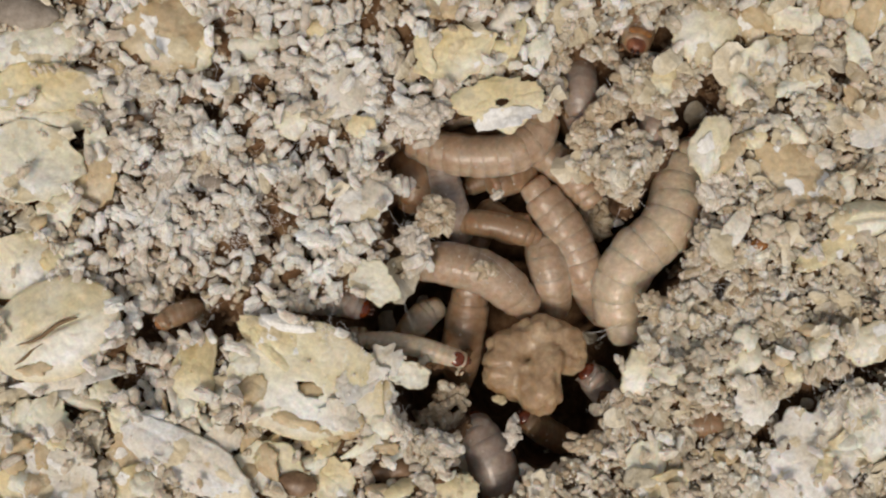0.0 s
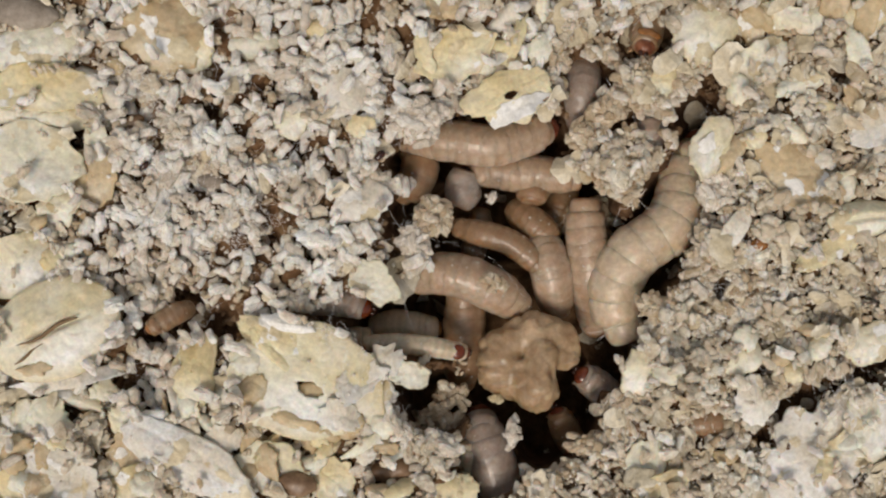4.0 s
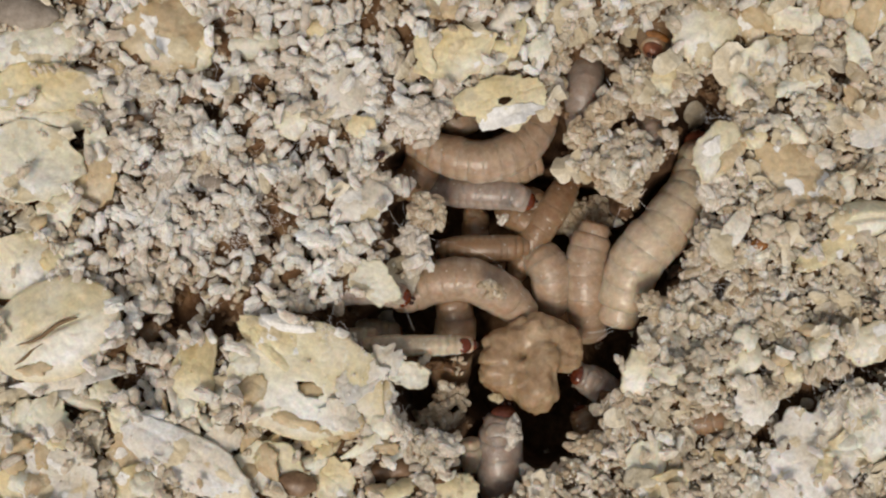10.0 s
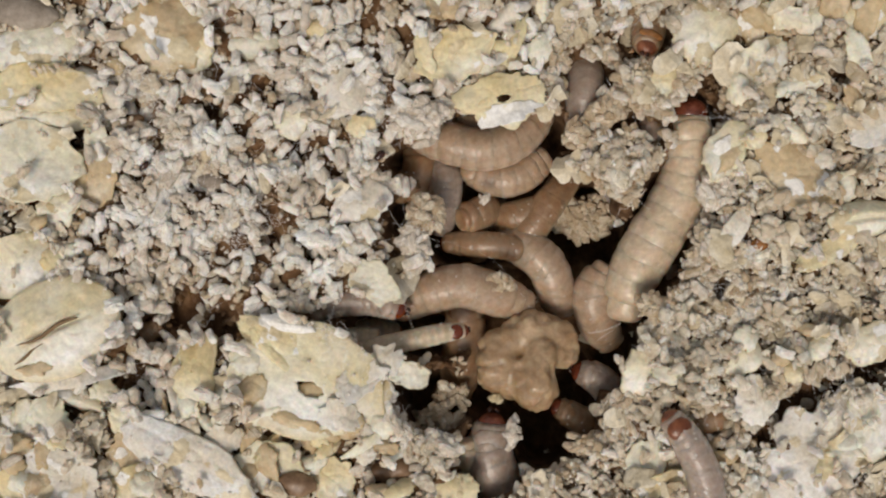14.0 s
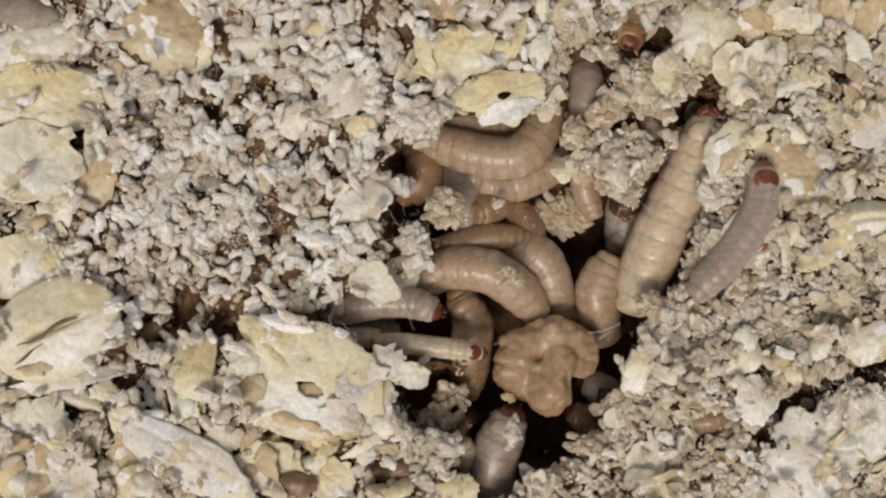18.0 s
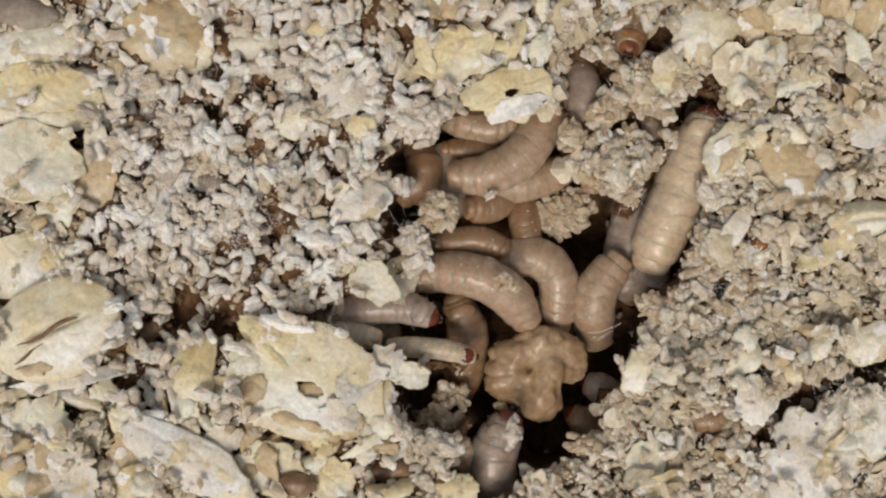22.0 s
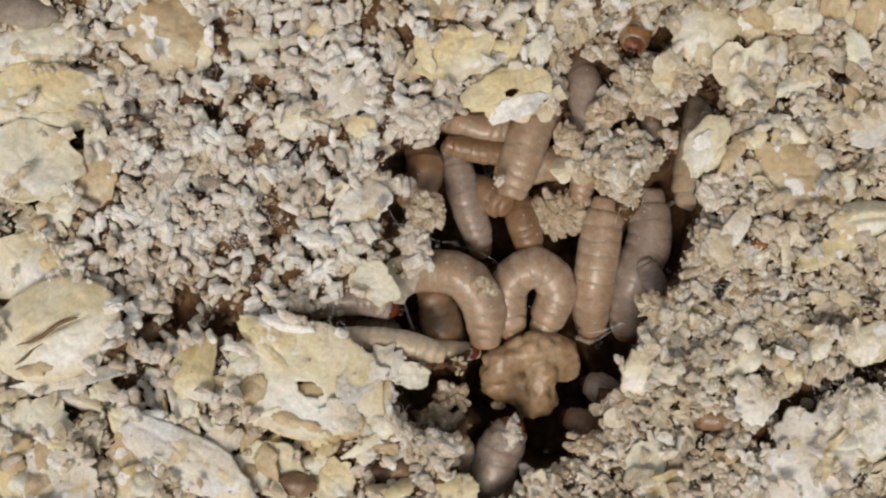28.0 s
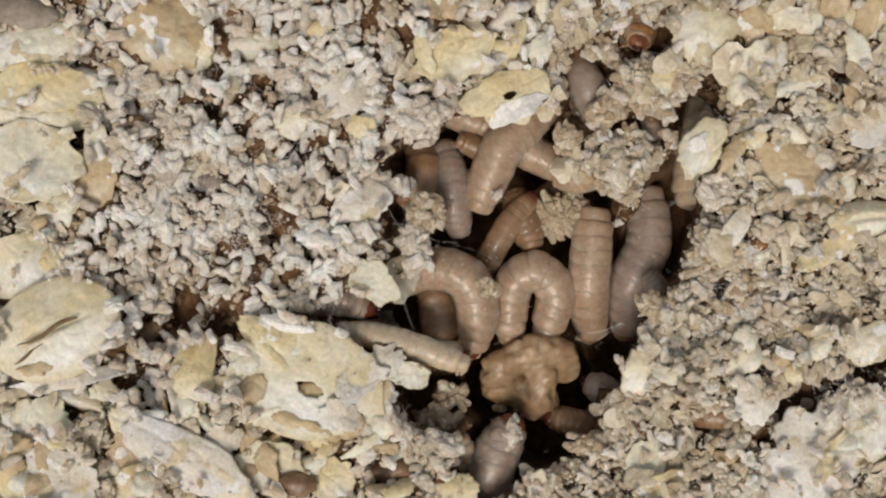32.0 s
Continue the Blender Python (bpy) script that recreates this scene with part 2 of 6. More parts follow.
# Small hollows between the crumbs: u, v, radius, depth in mm.
HOLLOWS = [
    (345, 318, 26, 2.5), (325, 545, 40, 3.0), (270, 580, 34, 2.4), (400, 575, 34, 2.4), (375, 195, 26, 2.4), (500, 165, 24, 2.0),
    (215, 415, 16, 1.8), (60, 505, 26, 1.6), (15, 385, 18, 2.2), (495, 70, 12, 2.0), (525, 265, 22, 2.4), (240, 190, 30, 1.8),
    (690, 125, 22, 1.8), (1275, 505, 26, 1.9), (1265, 380, 20, 2.2), (1470, 690, 34, 2.2), (1385, 730, 34, 2.4), (1500, 35, 18, 2.0),
    (1305, 90, 16, 2.0), (1205, 110, 18, 2.4), (1375, 180, 18, 1.8), (250, 690, 40, 1.8), (310, 720, 22, 2.0), (120, 735, 26, 1.6),
    (720, 400, 40, 3.0), (705, 450, 30, 3.0), (630, 400, 16, 1.8), (560, 450, 20, 1.8), (480, 420, 18, 1.6), (1210, 610, 30, 1.8),
    (400, 25, 34, 2.0), (130, 245, 24, 2.0), (1490, 130, 26, 1.6), (1390, 385, 18, 1.6), (390, 815, 18, 2.2), (1540, 520, 20, 1.8),
    (575, 575, 40, 1.8), (460, 330, 16, 1.6), (95, 478, 20, 1.4), (1525, 668, 30, 2.4), (1430, 702, 30, 2.4), (1348, 772, 22, 2.2), (1555, 650, 24, 2.2), (1195, 262, 18, 2.8), (1128, 212, 15, 2.5), (1060, 268, 17, 2.6), (1078, 122, 22, 2.6), (1110, 150, 15, 2.2), (190, 655, 26, 1.6), (60, 690, 26, 1.4), (215, 560, 18, 1.4),
]


def level(u, v):
    """Height of the bed in mm at plan points (arrays)."""
    u, v = np.atleast_1d(np.asarray(u, float)), np.atleast_1d(np.asarray(v, float))
    p = np.stack([u, v, np.zeros_like(u)], 1)
    z = 0.7 * rough_noise(p, 1 / 130, 3, 2) + 1.0 * rough_noise(p, 1 / 46, 7, 2) + 0.4 * rough_noise(p, 1 / 18, 9, 2) - 0.6
    wob = 14 * rough_noise(p, 1 / 40, 21, 2)
    hole = np.zeros_like(u)
    for cu, cv, a, b, turn, deep in CHAMBERS:
        c, s = math.cos(radians(turn)), math.sin(radians(turn))
        x, y = (u - cu) * c - (v - cv) * s, (u - cu) * s + (v - cv) * c
        d = (np.hypot(x / a, y / b) - 1) * min(a, b) + wob
        hole = np.maximum(hole, deep * (1.5 if deep > 5 else 1.0) / (1 + np.exp(np.clip(d / 7.0, -30, 30))))
    for cu, cv, r, deep in HOLLOWS:
        d = np.hypot(u - cu, v - cv) / r
        hole = np.maximum(hole, 0.85 * deep * np.exp(-d ** 4))
    return z - hole


def build_bed():
    us, vs = np.arange(-110, 1681, 6.0), np.arange(-110, 993, 6.0)
    far = np.array([-4000, -1800, -700, -250])
    us = np.concatenate([far, us, 1568 - far[::-1]])
    vs = np.concatenate([far, vs, 882 - far[::-1]])
    gu, gv = np.meshgrid(us, vs)
    z = level(gu.ravel(), gv.ravel())
    verts = np.stack([(gu.ravel() - MID_U) * UNIT, (MID_V - gv.ravel()) * UNIT, z * 0.001], 1)
    k = UNIT / UNIT * (1 - np.clip(z, -20, 0) * 0.001 / HEIGHT)
    verts[:, 0] *= k
    verts[:, 1] *= k
    w, h = len(us), len(vs)
    i = np.arange(h - 1)[:, None] * w + np.arange(w - 1)[None, :]
    faces = np.stack([i, i + w, i + w + 1, i + 1], -1).reshape(-1, 4)
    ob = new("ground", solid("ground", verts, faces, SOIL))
    return tagged(ob, "bed of crumbled oat meal with a dug burrow, browned for shaded gaps", "ground", kind="structure")


bed = build_bed()
# ---- rolled oat flakes and their scraps ----
FLAKE_AREAS = []


def flake_mesh(a, b, material, seed, jag=0.10, thick=0.5, dome=0.25, crease=0.0, hole=None, fold=0.0, angular=0.7, bare=False):
    """An oat flake, half-length a and half-width b in plan units: domed, wrinkled, with an uneven edge, a crease or a hole."""
    rings, around = (22, 96) if a > 60 else (14, 72)
    ang = np.arange(around) * 2 * math.pi / around
    ring = np.stack([np.cos(ang) * 2.2, np.sin(ang) * 2.2, np.full(around, seed * 3.1)], 1)
    r = 1 + jag * rough_noise(ring, 1.0, seed, 2) + jag * 0.6 * rough_noise(ring, 3.2, seed + 5, 3)
    rnd = np.random.RandomState(seed)
    sides = 5 + seed % 3
    cuts = (np.arange(sides) + 0.7 * rnd.rand(sides)) * 2 * math.pi / sides
    reach = 0.84 + 0.26 * rnd.rand(sides)
    facing = np.cos(ang[:, None] - cuts[None])
    poly = np.where(facing > 0.15, reach / np.maximum(facing, 0.15), 9.0).min(1).clip(0, 1.3)
    r = r * (1 - angular + angular * poly)
    ox, oy = r * np.cos(ang) * a, r * np.sin(ang) * b
    hx, hy, hr = hole if hole else (0, 0, 0.0)
    hole_r = hr * (1 + 0.25 * rough_noise(ring, 1.6, seed + 8, 2))
    top, rim = [], []
    for i in range(rings):
        f = i / (rings - 1)
        f = f if hole else max(f, 0.02)
        ix, iy = hx + hole_r * np.cos(ang) * (1.4 if hole else 0), hy + hole_r * np.sin(ang) * (0.8 if hole else 0)
        top.append(np.stack([ix + (ox - ix) * f, iy + (oy - iy) * f], 1))
        rim.append(np.full(around, f))
    xy = np.concatenate(top)
    rim = np.concatenate(rim)
    q = np.hypot(xy[:, 0] / a, xy[:, 1] / b)
    p3 = np.stack([xy[:, 0], xy[:, 1], np.full(len(xy), seed * 40.0)], 1)
    z = dome * (1 - q ** 2) + 0.4 * rough_noise(p3, 1 / 55, seed + 2, 2) + 0.09 * rough_noise(p3, 1 / 12, seed + 3, 2)
    z -= 0.09 * np.exp(-(rough_noise(p3 + 70.0, 1 / 30, seed + 6, 2) / 0.14) ** 2)
    z += fold * (xy[:, 0] / a) ** 2 * np.sign(xy[:, 0])
    bend = (rnd.rand(3) - 0.5) * (0.2 if angular < 0.2 else 1.1) * min(1.0, a / 50)
    z += bend[0] * (xy[:, 0] / a) ** 2 + bend[1] * xy[:, 0] * xy[:, 1] / (a * b) + bend[2] * np.abs(xy[:, 1] / b) ** 1.5
    if crease:
        along = 3.0 * rough_noise(np.stack([xy[:, 0], 0 * xy[:, 0], 0 * xy[:, 0]], 1), 1 / 25, seed + 4, 2)
        groove = np.exp(-((xy[:, 1] - along) / 6.0) ** 2) * np.clip(1.5 - np.abs(xy[:, 0] / a) * 2.0, 0, 1)
        z -= crease * groove
    t = thick * (0.45 + 0.55 * np.clip(1 - q ** 4, 0, 1))
    up = np.stack([xy[:, 0] * UNIT, xy[:, 1] * UNIT, z * 0.001], 1)
    low = up.copy()
    low[:, 2] -= t * 0.001
    verts = np.concatenate([up, low])
    n = rings * around
    faces = []
    for i in range(rings - 1):
        for k in range(around):
            j = (k + 1) % around
            p, s = i * around, (i + 1) * around
            faces.append((p + k, s + k, s + j, p + j))
            faces.append((n + p + j, n + s + j, n + s + k, n + p + k))
    for k in range(around):
        j, e = (k + 1) % around, (rings - 1) * around
        faces.append((e + k, n + e + k, n + e + j, e + j))
        faces.append((j, n + j, n + k, k))
    me = solid("oat_flake", verts, faces, material)
    at = me.attributes.new("rim", "FLOAT", "POINT")
    at.data.foreach_set("value", np.concatenate([rim, rim]).astype(np.float32))
    skins = []
    if a > 40 and not hole and not bare:
        for name, material, shift in (("bran_skin", BRAN, 0.0), ("starch_skin", STARCH, 500.0)):
            w = rough_noise(p3 + shift, 1 / 34, seed + 17, 3)
            cell = [(i * around + k, (i + 1) * around + k, (i + 1) * around + (k + 1) % around, i * around + (k + 1) % around)
                    for i in range(1, rings - 2) for k in range(around)]
            cell = [c for c in cell if w[list(c)].mean() > 0.33]
            if len(cell) < 12:
                continue
            used = sorted({i for c in cell for i in c})
            index = {i: j for j, i in enumerate(used)}
            top = up[used].copy()
            top[:, 2] += 0.00003 * np.clip((w[used] - 0.25) * 8, -1, 1.5)
            skins.append((name, solid(name, top, [tuple(index[i] for i in c) for c in cell], material)))
    return me, skins


def flake(u, v, a, b, turn, material, lift=0.6, tip=0, roll=0, label="", cover=0.85, **shape):
    """Lay a flake on the bed. turn: degrees from the u axis, against the clock."""
    seed = len(FLAKE_AREAS) + 11
    me, skins = flake_mesh(a, b, material, seed, **shape)
    ob = new("oat_flake", me)
    for name, skin in skins:
        part(name, skin, ob, "patch of tan bran skin" if name == "bran_skin" else "patch of white starch")
    t = np.arange(12) * math.pi / 6
    c, s = math.cos(radians(turn)), math.sin(radians(turn))
    eu, ev = np.cos(t) * a * 0.75, np.sin(t) * b * 0.75
    under = level(np.append(u + eu * c - ev * s, u), np.append(v - eu * s - ev * c, v))
    z = max(float(np.percentile(under, 70)), -0.9) + lift * 0.8 + 0.1
    p = spot(u, v, z)
    ob.matrix_basis = Matrix.Translation(p) @ pose(0, 0, 0, 0, 0, turn) @ pose(0, 0, 0, roll, tip, 0)
    FLAKE_AREAS.append((u, v, a, b, turn, 1 - (1 - cover) * 0.15))
    return tagged(ob, label or "cream rolled oat flake lying among frass pellets", "oat flake", "oat flakes")


def pod(name, u, v, a, b, turn, z, material, label, category, seed=0, rings=0):
    v3, f = egg(2 * a * UNIT, 2 * b * UNIT, 1.7 * b * UNIT, 20, 20)
    k = 1 + 0.16 * rough_noise(v3 / UNIT, 1 / 20, seed, 2) + 0.10 * rough_noise(v3 / UNIT, 1 / 7, seed + 3, 2)
    if rings:
        k = k * (1 - 0.05 * (np.sin(v3[:, 0] / (a * UNIT) * rings) > 0.8))
    v3 = v3 * k[:, None]
    ob = new(name, solid(name, v3, f, material))
    ob.matrix_basis = Matrix.Translation(spot(u, v, z)) @ pose(0, 0, 0, 0, 0, turn)
    return tagged(ob, label, category)


def build_flakes():
    # far side, towards the near left corner of the tub
    flake(52, 86, 88, 48, 12, OAT_GREEN, 1.5, label="whitish dusty oat flake with a rounded edge")
    flake(70, 158, 98, 42, -4, OAT_YELLOW, 1.2, label="yellow-cream oat flake with tan streaks", jag=0.16)
    flake(60, 206, 98, 26, -6, OAT, 0.9, label="cream oat flake edge under a yellower flake")
    flake(50, 288, 100, 72, -8, OAT_GREEN, 0.7, label="large pale oat flake with dark scratches", jag=0.14, dome=0.3)
    flake(165, 312, 40, 52, 10, OAT_TAN, 0.4, label="tan scrap of oat bran", jag=0.2)
    flake(100, 372, 42, 34, 30, OAT, 0.6, jag=0.28, label="ragged cream scrap of oat")
    flake(28, 472, 66, 62, 40, OAT, 0.9, label="cream oat flake with a worn edge", jag=0.12)
    whole = flake(97, 584, 118, 86, 24, OAT, 1.9, label="large oval cream oat flake with a dark crease", jag=0.05, crease=0.5, dome=1.0, cover=1.0, thick=0.9, angular=0.12, bare=True)
    for du, dv, a, b, turn, name, text in ((0, 0, 58, 3.6, 3, "crease", "dark split crease"), (-52, -22, 30, 2.5, 8, "crease", "fine dark crease"), (-56, -50, 28, 13, -20, "scar", "rough brown scar")):
        v, f = egg(2 * a * UNIT, 2 * b * UNIT, (14 if name == "scar" else 9) * UNIT, 24, 14)
        v[:, 1] += 3 * UNIT * np.sin(v[:, 0] / (14 * UNIT))
        v = v * (1 + (0.7 if name == "scar" else 0.25) * rough_noise(v / UNIT, 1 / 9, int(a), 3))[:, None]
        me = solid(name, v, f, OAT_TAN if name == "scar" else CREASE)
        high = max(q.co.z for q in whole.data.vertices if math.hypot(q.co.x - du * UNIT, q.co.y - dv * UNIT) < 16 * UNIT)
        part(name, me, whole, text).matrix_basis = pose(du * UNIT, dv * UNIT, high - 2.2 * UNIT, 0, 0, turn)
    flake(282, 58, 74, 78, -20, OAT_TAN, 0.5, label="broad tan oat flake with torn edges", jag=0.24, dome=0.3)
    flake(335, 85, 40, 46, 30, OAT_YELLOW, 0.4, jag=0.22)
    flake(445, 78, 54, 26, -5, OAT_GREEN, 0.3, jag=0.2, cover=0.7, label="pale oat scrap half covered with dust")
    flake(345, 655, 38, 70, -8, OAT_YELLOW, 0.9, label="narrow curled yellow oat flake", jag=0.12, dome=0.9)
    flake(548, 672, 148, 96, -22, OAT, 1.3, angular=0.45, label="broad cream oat flake with a hole, dusted white", jag=0.09, dome=0.7, hole=(8, -14, 17), cover=0.98, thick=0.7)
    pod("kernel", 552, 692, 34, 18, 6, 0.35, OAT_TAN, "tan kernel core showing through a hole", "kernel", 21)
    flake(474, 614, 58, 12, -48, OAT_YELLOW, 2.4, label="yellow fold of oat skin", jag=0.2, dome=0.5, bare=True, cover=0.6)
    flake(505, 574, 42, 15, -14, STARCH, 2.7, label="bright white broken face of oat", jag=0.2, dome=0.5, bare=True, cover=0.6)
    flake(482, 596, 70, 30, -24, OAT_YELLOW, 1.9, label="yellow-edged white lobe of an oat flake", jag=0.16, dome=0.8)
    for du, dv, a, b, turn, tone, word in ((632, 676, 44, 30, 30, OAT_WHITE, "white"), (604, 738, 40, 24, -10, OAT_WHITE, "white"), (446, 690, 34, 24, 60, OAT_TAN, "tan"),
                                           (436, 640, 30, 20, 20, OAT_GREEN, "pale"), (520, 744, 44, 22, -14, OAT_TAN, "tan"), (680, 640, 34, 26, 40, OAT_WHITE, "white"),
                                           (470, 730, 32, 22, 10, OAT, "cream"), (600, 620, 34, 18, -30, OAT_WHITE, "white")):
        flake(du, dv, a, b, turn, tone, 2.0, 6, -6, "dusty " + word + " scrap stuck on a larger oat flake", 0.5, jag=0.4, thick=0.3, bare=True)
    flake(640, 705, 62, 50, 10, OAT_WHITE, 1.2, label="white dusted scrap of oat flake", jag=0.26, cover=0.35)
    flake(335, 815, 136, 46, -31, OAT_WHITE, 1.7, label="long whitish slab of silk-coated oat", jag=0.14, dome=0.3, cover=0.97, thick=0.8)
    flake(232, 795, 46, 36, 40, OAT_TAN, 0.5, jag=0.26, label="tan scrap of oat bran")
    flake(60, 752, 66, 52, 10, OAT_GREEN, 0.6, jag=0.24, cover=0.7, label="ragged pale oat flake among scraps")
    flake(110, 850, 70, 54, -30, OAT_WHITE, 0.6, jag=0.24, cover=0.7, label="white silk-coated oat scrap")
    flake(128, 706, 62, 17, -20, OAT, 0.8, jag=0.2, label="narrow cream splinter of oat")
    flake(110, 676, 110, 16, 10, OAT_WHITE, 0.9, jag=0.2, label="whitish edge of a split oat flake")
    flake(30, 850, 50, 42, 60, OAT_YELLOW, 0.5, jag=0.26, label="ragged yellow oat flake")
    flake(235, 858, 42, 36, 20, OAT_YELLOW, 0.6, jag=0.24)
    flake(395, 780, 36, 26, 20, OAT_WHITE, 1.2, jag=0.2, label="small white oat scrap")
    flake(480, 820, 60, 44, -20, OAT, 0.6, jag=0.28, cover=0.6)
    flake(590, 850, 46, 40, 20, OAT_YELLOW, 0.5, jag=0.2, cover=0.7)
    flake(805, 872, 44, 30, 10, OAT_YELLOW, 0.6, jag=0.2, cover=0.8)
    # between the two ends, above the burrow
    flake(606, 162, 52, 42, -30, OAT_WHITE, 0.8, label="white oat scrap with a yellow rim", jag=0.2)
    flake(640, 225, 26, 20, 0, OAT_YELLOW, 0.9, jag=0.18, label="small bright yellow oat chip")
    flake(514, 218, 28, 30, 30, OAT, 0.9, jag=0.14, label="small rounded cream oat chip")
    flake(516, 356, 18, 12, 30, OAT_YELLOW, 1.4, jag=0.14, label="small bright yellow-green oat chip")
    flake(808, 96, 66, 44, 30, OAT_YELLOW, 0.8, jag=0.18, cover=0.7, label="yellow-white oat flake with crumbs on it")
    flake(660, 500, 48, 36, -30, OAT_GREEN, 0.7, jag=0.26, cover=0.6)
    flake(640, 360, 50, 40, 20, OAT_WHITE, 0.7, jag=0.3, cover=0.5, label="pale crumbly oat scrap")
    flake(720, 662, 40, 26, -25, OAT_GREEN, 1.9, jag=0.22, label="small pale oat chip at the burrow's edge")
    # towards the far right corner
    flake(1175, 142, 22, 36, -14, OAT_YELLOW, 1.0, jag=0.16, label="small bright yellow oat chip")
    flake(1250, 62, 54, 54, -30, OAT, 1.0, jag=0.3, label="white and yellow oat flake standing on edge", tip=14, dome=0.4)
    flake(1348, 104, 56, 34, 35, OAT_GREEN, 0.7, jag=0.22, cover=0.8)
    flake(1352, 34, 46, 46, 0, OAT_TAN, 0.6, jag=0.16, cover=0.9, label="tan oat flake with a smooth face")
    flake(1338, 246, 22, 19, 20, OAT_YELLOW, 1.0, jag=0.1, label="small oval yellow oat chip")
    flake(1400, 308, 84, 50, -38, OAT_TAN, 0.7, jag=0.18, dome=0.3, cover=0.9, label="large tan-cream oat flake")
    flake(1402, 232, 36, 15, -34, OAT, 0.9, jag=0.14)
    flake(1500, 330, 23, 28, 10, OAT_GREEN, 1.0, jag=0.12)
    flake(1528, 388, 66, 34, 8, OAT, 1.4, jag=0.10, dome=1.0, angular=0.3, label="white and yellow curled oat flake", crease=0.5)
    flake(1462, 448, 64, 22, 24, OAT_YELLOW, 0.8, jag=0.16, label="yellow oat flake folded against a white one")
    flake(1536, 26, 60, 40, -10, OAT_YELLOW, 0.8, jag=0.18, label="cream-yellow oat flake with torn edges")
    flake(1440, 30, 40, 30, 40, OAT, 0.6, jag=0.24, cover=0.7)
    flake(1545, 225, 44, 34, 30, OAT_WHITE, 0.8, jag=0.2, cover=0.8)
    flake(1415, 150, 44, 20, 14, OAT_GREEN, 0.8, jag=0.2, cover=0.8)
    flake(1335, 712, 34, 46, 14, OAT_WHITE, 1.3, jag=0.2, dome=0.2, thick=0.25, label="thin grey-white papery oat skin")
    flake(1452, 806, 124, 84, 36, OAT_WHITE, 0.5, jag=0.3, dome=0.5, cover=0.45, label="large oat flake coated in grey-white silk")
    flake(1545, 760, 50, 60, 10, OAT_GREEN, 0.9, jag=0.2, cover=0.7)
    flake(1545, 610, 50, 36, 20, OAT, 0.7, jag=0.2, cover=0.7)
    flake(1320, 640, 38, 22, 30, OAT, 0.8, jag=0.2, cover=0.7)
    flake(1170, 862, 50, 26, 30, OAT_YELLOW, 0.8, jag=0.2, cover=0.8)
    flake(1140, 822, 40, 46, 0, OAT_GREEN, 0.6, jag=0.26, cover=0.6, label="pale silked scrap of oat")
    flake(1300, 405, 42, 20, 52, OAT_WHITE, 1.2, jag=0.14, label="white elongated oat chip")
    flake(1180, 665, 30, 15, -20, OAT, 1.2, jag=0.14)
    flake(1130, 660, 30, 44, -8, OAT, 1.3, jag=0.34, dome=0.7, thick=0.9, cover=0.9, label="ragged cream oat scrap overhanging the burrow")


build_flakes()


def scrap_heap():
    """Small torn scraps of oat, thickest along the edges of the view and in the front corner."""
    rnd = np.random.RandomState(40)
    tones = (OAT, OAT_YELLOW, OAT_TAN, OAT_WHITE, OAT_GREEN, OAT_TAN)
    words = ("cream", "yellow", "tan", "white silk-coated", "pale", "tan")
    beds = ((0, 215, 0, 480), (0, 480, 690, 882), (440, 700, 740, 882), (1290, 1568, 0, 340), (1200, 1568, 560, 882), (560, 1000, 0, 130), (1360, 1568, 400, 620))
    bare_faces = ((72, 152, 80, 50), (62, 88, 70, 40), (50, 288, 90, 62), (345, 820, 100, 62), (282, 58, 60, 60), (97, 584, 140, 112), (560, 660, 120, 80))
    for k in range(112):
        u0, u1, v0, v1 = beds[(0, 1, 1, 2, 3, 1, 4, 2, 5)[k % 9]]
        u, v = rnd.uniform(u0, u1), rnd.uniform(v0, v1)
        i = rnd.randint(6)
        if float(level(u, v)[0]) < -1.6 or any(math.hypot((u - q[0]) / q[2], (v - q[1]) / q[3]) < 1 for q in bare_faces):
            continue
        flake(u, v, 17 + 30 * rnd.rand() ** 1.6, 11 + 14 * rnd.rand(), rnd.rand() * 180, tones[i], 0.5 + 0.9 * rnd.rand(), rnd.normal(0, 14), rnd.normal(0, 14),
              "torn " + words[i] + " scrap of oat flake", 0.7, jag=0.34, dome=0.4, thick=0.35, bare=True)


scrap_heap()
# the flake that bridges the top of the burrow, and the one that slides over the slot
bridge_flake = flake(892, 178, 80, 44, 14, OAT_YELLOW, 0.0, angular=0.5, jag=0.3, dome=0.6, hole=(0, 0, 9), label="yellow and white oat flake bridging the burrow", cover=0.0, thick=0.6)
slot_flake = flake(1268, 262, 36, 52, -18, OAT, 0.0, jag=0.26, dome=0.35, bare=True, label="white and tan oat flake beside a slot in the bed", cover=0.0, thick=0.7)

half, _ = flake_mesh(56, 17, STARCH, 91, jag=0.35, thick=0.12, dome=0.12, bare=True)
part("starch_face", half, bridge_flake, "bright white broken lower face").matrix_basis = pose(4 * UNIT, -28 * UNIT, 0.00036, -4)
half, _ = flake_mesh(24, 15, STARCH, 93, jag=0.35, thick=0.15, dome=0.2, bare=True)
part("starch_face", half, slot_flake, "bright white starchy face").matrix_basis = pose(-8 * UNIT, 8 * UNIT, 0.00040, 0, 0, 60)
half, _ = flake_mesh(22, 10, OAT_YELLOW, 95, jag=0.3, thick=0.2, dome=0.2, bare=True)
part("bran_edge", half, slot_flake, "yellow-tan bran edge").matrix_basis = pose(22 * UNIT, -4 * UNIT, 0.00030, 0, 0, 75)


